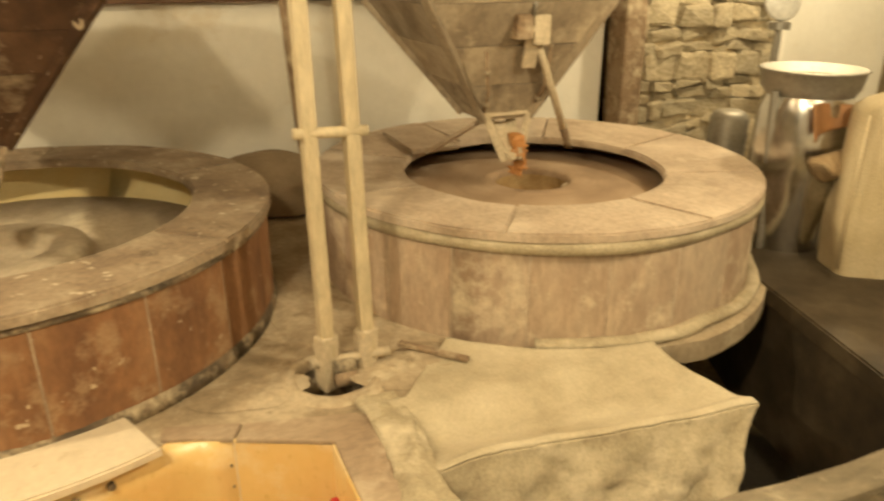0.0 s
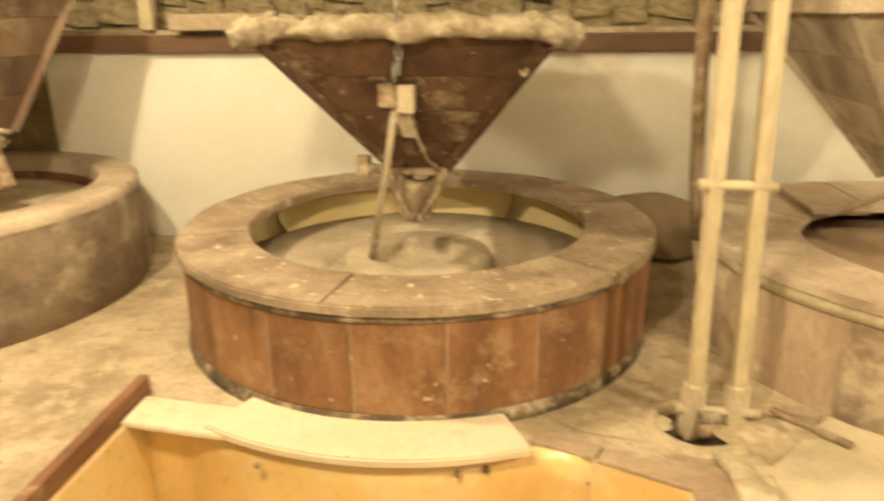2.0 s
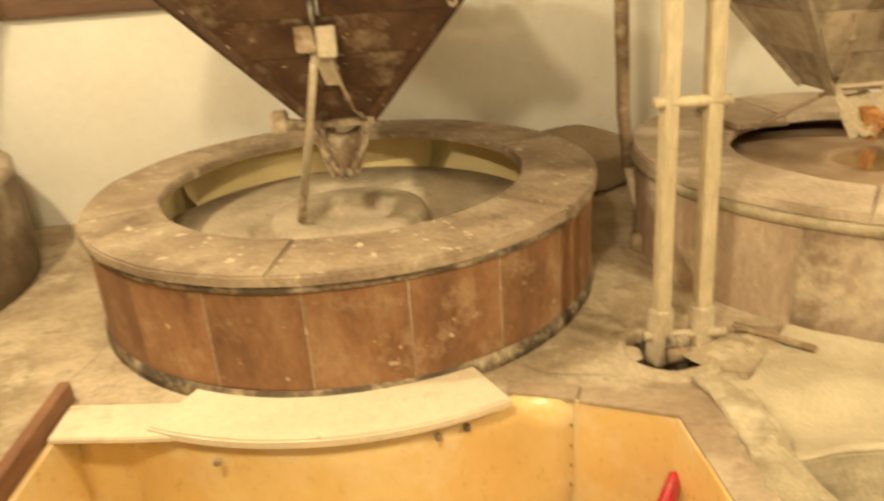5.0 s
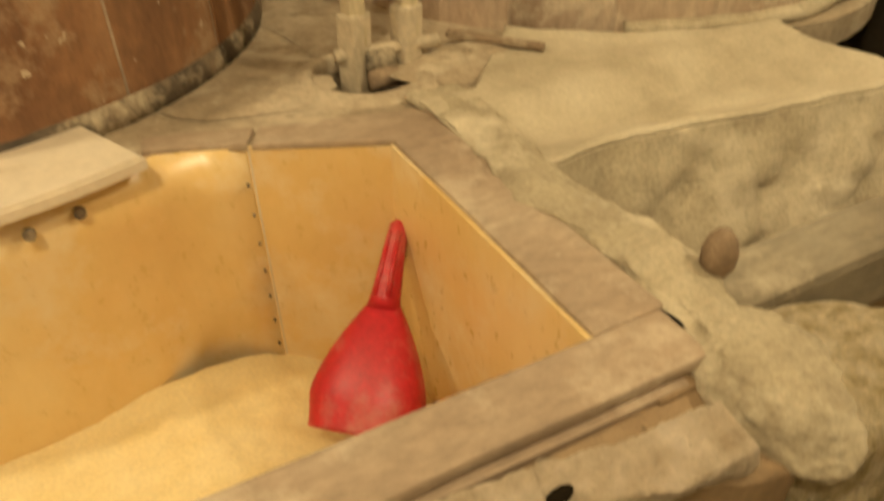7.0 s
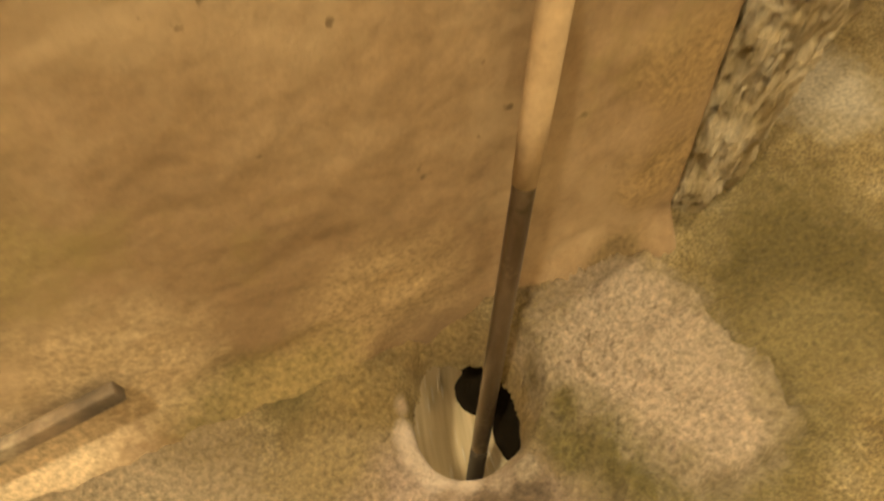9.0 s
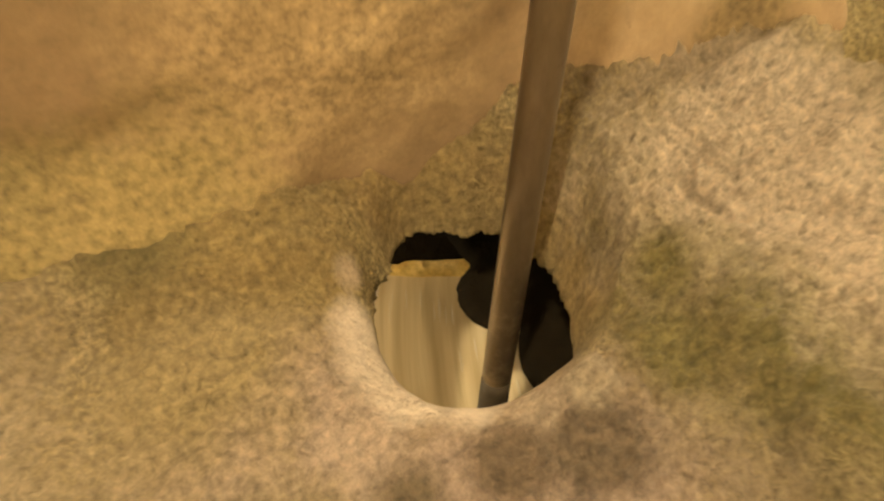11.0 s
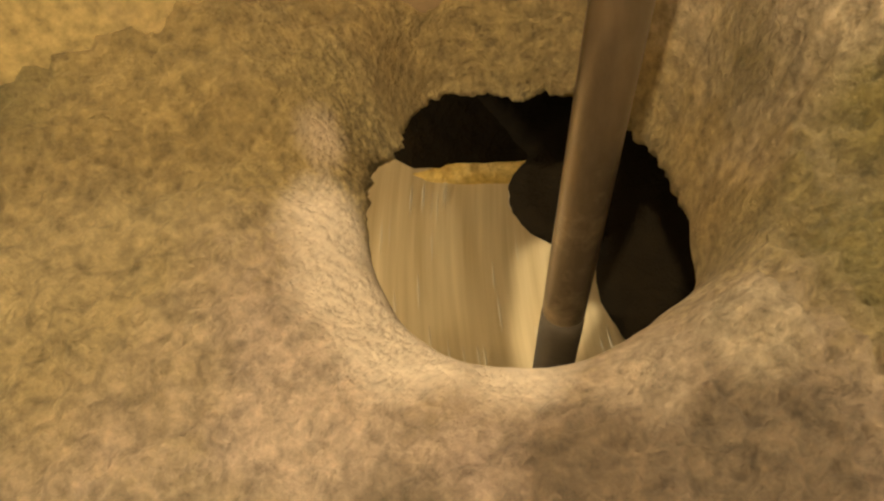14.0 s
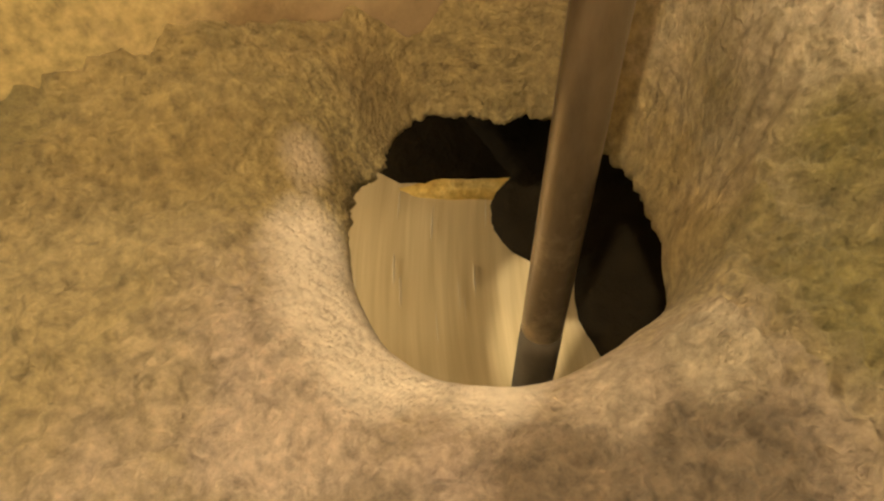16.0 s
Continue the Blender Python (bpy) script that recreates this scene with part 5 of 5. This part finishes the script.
def edge_fn(u, v):
    y = 1.50 - 0.80 * u
    a = v * math.pi
    r = 0.046 + 0.012 * fract(y * 5, v * 2, 0, 3)
    r *= 1 - 0.35 * smooth_step(0.86, 0.76, y)
    return (0.455 - r * math.cos(a) * 1.1 + 0.012 * math.sin(y * 15) + 0.012 * fract(y * 12, v * 3, 8, 4), y, DECK - 0.005 + r * math.sin(a) * 0.36 + 0.009 * fract(y * 15, v * 4, 3, 5))


part("canvas_fold", sheet(110, 20, edge_fn), M_cloth, canvas, "thick crumpled fold along the divider", True)
part("bin_side", box(0.44, 1.2, 1.38, 1.43, 0, 0.46, 0), M_front, canvas)

sill = thing("front_beam", (0, 0, 0), "grey floury beam across the front of the canvas bin", "beam")
def sill_beam():
    bm = box(0.43, 1.82, 0.79, 0.885, 0.43, 0.545, 0.016, 0.004, 12)
    for v in bm.verts:
        v.co.z -= 0.035 * smooth_step(0.8, 1.4, v.co.x)
    return bm
part("beam_timber", sill_beam(), M_greybeam, sill)
part("beam_foot", box(0.5, 1.8, 0.815, 0.87, 0, 0.42, 0.004), M_front, sill)
part("knob", lathe([(0.014, 0), (0.016, 0.012), (0.0215, 0.022), (0.0225, 0.040), (0.018, 0.058), (0.009, 0.070), (0, 0.073)], 20), M_oldwood, sill, "small worn wooden knob", True).matrix_basis = pose(0.517, 0.861, 0.535)

# ---- iron rod with its ring at the bench front ----
rod = thing("sluice_rod", (0, 0, 0), "worn steel rod bent at the top, let through the floor hole", "rod")
R_TOP, R_LOW, R_FOOT = Vector((0.2155, 0.6408, 0.42)), Vector((0.1448, 0.5988, 0.002)), Vector((0.0666, 0.5523, -0.46))
part("rod_shaft", tube([R_TOP, R_TOP.lerp(R_LOW, 0.5), R_LOW, R_LOW.lerp(R_FOOT, 0.5), R_FOOT], 0.0102, 24), M_pipe, rod, "", True)
# dark sleeve paints the shade on the rod below the floor
part("wet_foot", tube([R_LOW.lerp(R_FOOT, 0.30), R_LOW.lerp(R_FOOT, 0.33), R_LOW.lerp(R_FOOT, 0.6), R_FOOT], [0.0103, 0.0106, 0.0106, 0.0106], 24), M_nearblack, rod, "lower end of the rod, shade painted as a black sleeve", True)
part("sleeve", tube([R_TOP + Vector((0.000, 0.016, 0.018)), R_TOP + Vector((0.003, 0.004, 0.016)), R_TOP, R_TOP.lerp(R_LOW, 0.25), R_TOP.lerp(R_LOW, 0.40)], [0.010, 0.0128, 0.0128, 0.0120, 0.0106], 14), M_sheath, rod, "tan worn sleeve at the bend", True)
part("eye_plate", lathe([(0.0, 0.004), (0.012, 0.005), (0.020, 0.004), (0.026, -0.004)], 24), M_nearblack, rod, "dark rusty pivot plate", True).matrix_basis = Matrix.Translation((0.198, 0.6640, 0.434)) @ pose(0, 0, 0, 90, 24, -10) @ Matrix.Diagonal((0.30, 0.85, 1, 1))
ring = thing("wall_ring", (0.236, 0.660, 0.447), "pale worn oval boss with a rusty hollow set in the plaster", "ring")
RING_TURN = pose(0, 0, 0, 90, 24, -10) @ Matrix.Diagonal((0.82, 1.32, 1, 1))
boss = lathe([(0.0, -0.002), (0.010, -0.001), (0.0155, 0.004), (0.021, 0.0115), (0.026, 0.0115), (0.031, 0.005), (0.033, -0.006)], 40, wobble=0.09, seed=3.0)
roughen(boss, 0.0025, 45, 2)
part("ring_body", boss, M_sheath, ring, "", True).matrix_basis = RING_TURN
part("ring_hole", lathe([(0, 0.0045), (0.009, 0.005), (0.0135, 0.0045), (0.0165, 0.003)], 24, wobble=0.15), M_nearblack, ring, "dark rusty hollow", True).matrix_basis = Matrix.Translation((0.006, -0.001, 0.007)) @ RING_TURN
hatch = thing("wall_hatch", (0, 0, 0), "shallow plaster panel with a dark lower slot on the bench front", "hatch")
hatch.matrix_basis = pose(-0.165, front_y(-0.165) - 0.006, 0, 0, 0, -9.6)
panel = box(-0.42, 0.0, 0.007, 0.03, 0.150, 0.285, 0.006, 0.003, 6)
for v in panel.verts:
    v.co.z += 0.205 * v.co.x
part("panel", panel, M_front, hatch)
part("slot", bar((-0.42, -0.012, 0.053), (0.004, -0.012, 0.140), 0.013, 0.02, 0.003), M_iron, hatch, "dark slot")

# ---- far side by the sifter ----
# bench coloured near-black for the shadow in the passage
east = thing("side_bench", (0, 0, 0), "wooden bench beside the sacks, shadow in its dark colour", "bench")
part("bench_top", slab([(1.92, 1.70), (1.72, 1.02), (1.60, 0.60), (3.4, 0.60), (3.4, 2.3), (2.15, 2.3)], 0.49, DECK, 0.006), M_nearblack, east)
part("bench_side", slab([(1.95, 1.70), (1.75, 1.02), (1.65, 0.64), (3.3, 0.64), (3.3, 2.25), (2.2, 2.25)], 0.0, 0.49), M_nearblack, east)


def sack(name, place, w, d, h, turn, label, mat=M_sack, seed=0.0):
    s = thing(name, place, label, "sack", "", "", turn)
    def fn(u, v):
        a = 2 * math.pi * u
        bulge = 1 - 0.75 * smooth_step(0.93, 1, v) - 0.30 * smooth_step(0.35, 0, v) * 0.6 - 0.05 * v + 0.05 * math.sin(5 * a + 6 * v + seed)
        c, sn = math.cos(a), math.sin(a)
        p = 0.7
        bulge *= 1 - 0.22 * v
        return (w / 2 * math.copysign(abs(c) ** p, c) * bulge, d / 2 * math.copysign(abs(sn) ** p, sn) * bulge, h * v + 0.012 * fract(c * 2, sn * 2, v * 4 + seed, 3))
    part("sack_body", sheet(48, 24, fn), mat, s, "", True)
    part("sack_seam", tube([(-w * 0.40, -d * 0.52, h * 0.1), (-w * 0.42, -d * 0.54, h * 0.5), (-w * 0.40, -d * 0.52, h * 0.9)], 0.006, 8), mat, s, "", True)
    return s


sack("flour_sack", (2.37, 1.60, DECK - 0.02), 0.40, 0.28, 0.66, -35, "beige cloth flour sack on the side bench")
sack("flour_sack", (2.62, 1.34, DECK - 0.02), 0.40, 0.28, 0.70, -30, "beige cloth flour sack leaning on its neighbour", M_sack, 2.0)

sifter = thing("sifter", (2.29, 1.93, 0), "stainless steel flour sifter with leather flaps", "sifter")
part("bowl", lathe([(0.150, 1.13), (0.17, 1.16), (0.178, 1.215), (0.188, 1.22), (0.178, 1.226), (0.15, 1.185), (0.0, 1.175)], 48), M_dull, sifter, "grey metal bowl", True)
part("bran", lathe([(0.0, 1.20), (0.09, 1.197), (0.158, 1.19)], 32), M_sacking, sifter, "brown bran in the bowl", True)
part("body", lathe([(0.150, 1.135), (0.168, 1.08), (0.172, 0.85), (0.15, 0.68), (0.13, DECK - 0.005)], 48), M_steel, sifter, "", True)
part("flap", sheet(10, 10, lambda u, v: (-0.19 + 0.30 * u, -0.185 + 0.05 * math.sin(u * 4) - 0.03 * v, 1.13 - 0.12 * v * (1 - 0.6 * u) - 0.02 * u), 0.006), M_leather, sifter, "brown leather flap", True)
part("flap", sheet(10, 10, lambda u, v: (-0.17 + 0.20 * u, -0.19 - 0.06 * math.sin(math.pi * v), 0.945 - 0.10 * v * math.sin(math.pi * u) + 0.02 * u), 0.006), M_sheath, sifter, "tan leather spout", True)
part("leg", tube([(-0.14, -0.02, DECK), (-0.17, 0, 1.15)], 0.015, 8), M_dull, sifter)
gauge = thing("dial_gauge", (2.54, 2.35, 1.43), "round white dial gauge on a metal stem", "gauge")
part("dial", lathe([(0, -0.012), (0.07, -0.012), (0.078, 0), (0.07, 0.012), (0, 0.013)], 32), M_white, gauge, "", True).matrix_basis = pose(0, 0, 0, 80, 0, -20)
part("stem", tube([(0, 0, -0.07), (0, 0, -0.50)], 0.014, 10), M_dull, gauge)
part("collar", tube([(0, 0, -0.11), (0, 0, -0.08)], 0.045, 12), M_dull, gauge)
part("foot", tube([(0, 0, -0.50), (0, 0, -0.88)], 0.03, 10), M_dull, gauge)
can = thing("metal_can", (2.44, 2.45, 0), "dull zinc can behind the working casing", "can")
part("can_body", lathe([(0.0, 0.0), (0.085, 0.0), (0.085, 0.93), (0.07, 0.96), (0.05, 0.97), (0, 0.97)], 32), M_dull, can, "", True)
pier = structure("wall_pier", rubble(0, 2.42, 3.45, 0, 2.7, 3.20, 60, 90), M_block, "rough rubble stone pier with pale mortar", "wall", True)
structure("white_pier", box(3.42, 4.3, 3.12, 3.5, 0, 2.7, 0.02), M_plaster, "bright white limewashed pier", "wall")
structure("east_infill", box(4.3, 5.25, 3.2, 3.5, 0, 2.7, 0), M_stone, "rubble wall beyond the white pier", "wall")

# dark red timber by the west wall
stair = thing("red_timber_frame", (0, 0, 0), "dark red painted timber brace by the stone wall", "timber")
part("brace", bar((-5.32, 2.235, 0.205), (-1.95, 2.725, 2.69), 0.15, 0.09, 0.01, 4, 0.004), M_maroon, stair)
part("batten", bar((-4.05, 2.36, 1.27), (-3.05, 2.50, 2.02), 0.03, 0.03, 0.004), M_lid2, stair)


stones(pier, 2.44, 3.42, 0.55, 2.2, 3.21, 11, (0.05, 0.14), (0.08, 0.28), M_block)
upper = bpy.data.objects["wall_north_upper"]
stones(upper, -2.4, 2.3, 1.54, 1.95, 3.365, 12, (0.06, 0.14), (0.08, 0.26), M_stone)

# ---- what moves ----
def motions():
    # the working stone: four turns a second, clockwise from above is negative
    walk(stone_two, [(0.05 * k, pose(0, 0, 0, 0, 0, -20 + 72.0 * k)) for k in range(321)])
    # the water swirls past the hole
    walk(water, [(0.5 * k, pose(CHANNEL[0], CHANNEL[1], WATER_Z, 0, 0, 40.0 * k)) for k in range(33)])
    # grain falls in clumps, each starting again at the shoe
    for k, c in enumerate(clumps):
        rows, t = [], -0.3 + 0.3 * k / len(clumps)
        top, low = pose(0, -0.02, 0.99), pose(0.05, 0.06, 0.70, 40, 30, 60)
        half = pose(0.018, 0.010, 0.915, 15, 10, 20)
        while t < 16.3:
            for dt, m in ((0.0, top), (0.1333, half), (0.2667, low)):
                rows.append((t + dt, m))
            t += 0.3
        rows = [r for r in rows if 0 <= r[0] <= 16.0]
        rows = [(0.0, rows[0][1])] * (rows[0][0] > 0.01) + rows + [(16.0, rows[-1][1])] * (rows[-1][0] < 15.99)
        walk(c, rows)


motions()
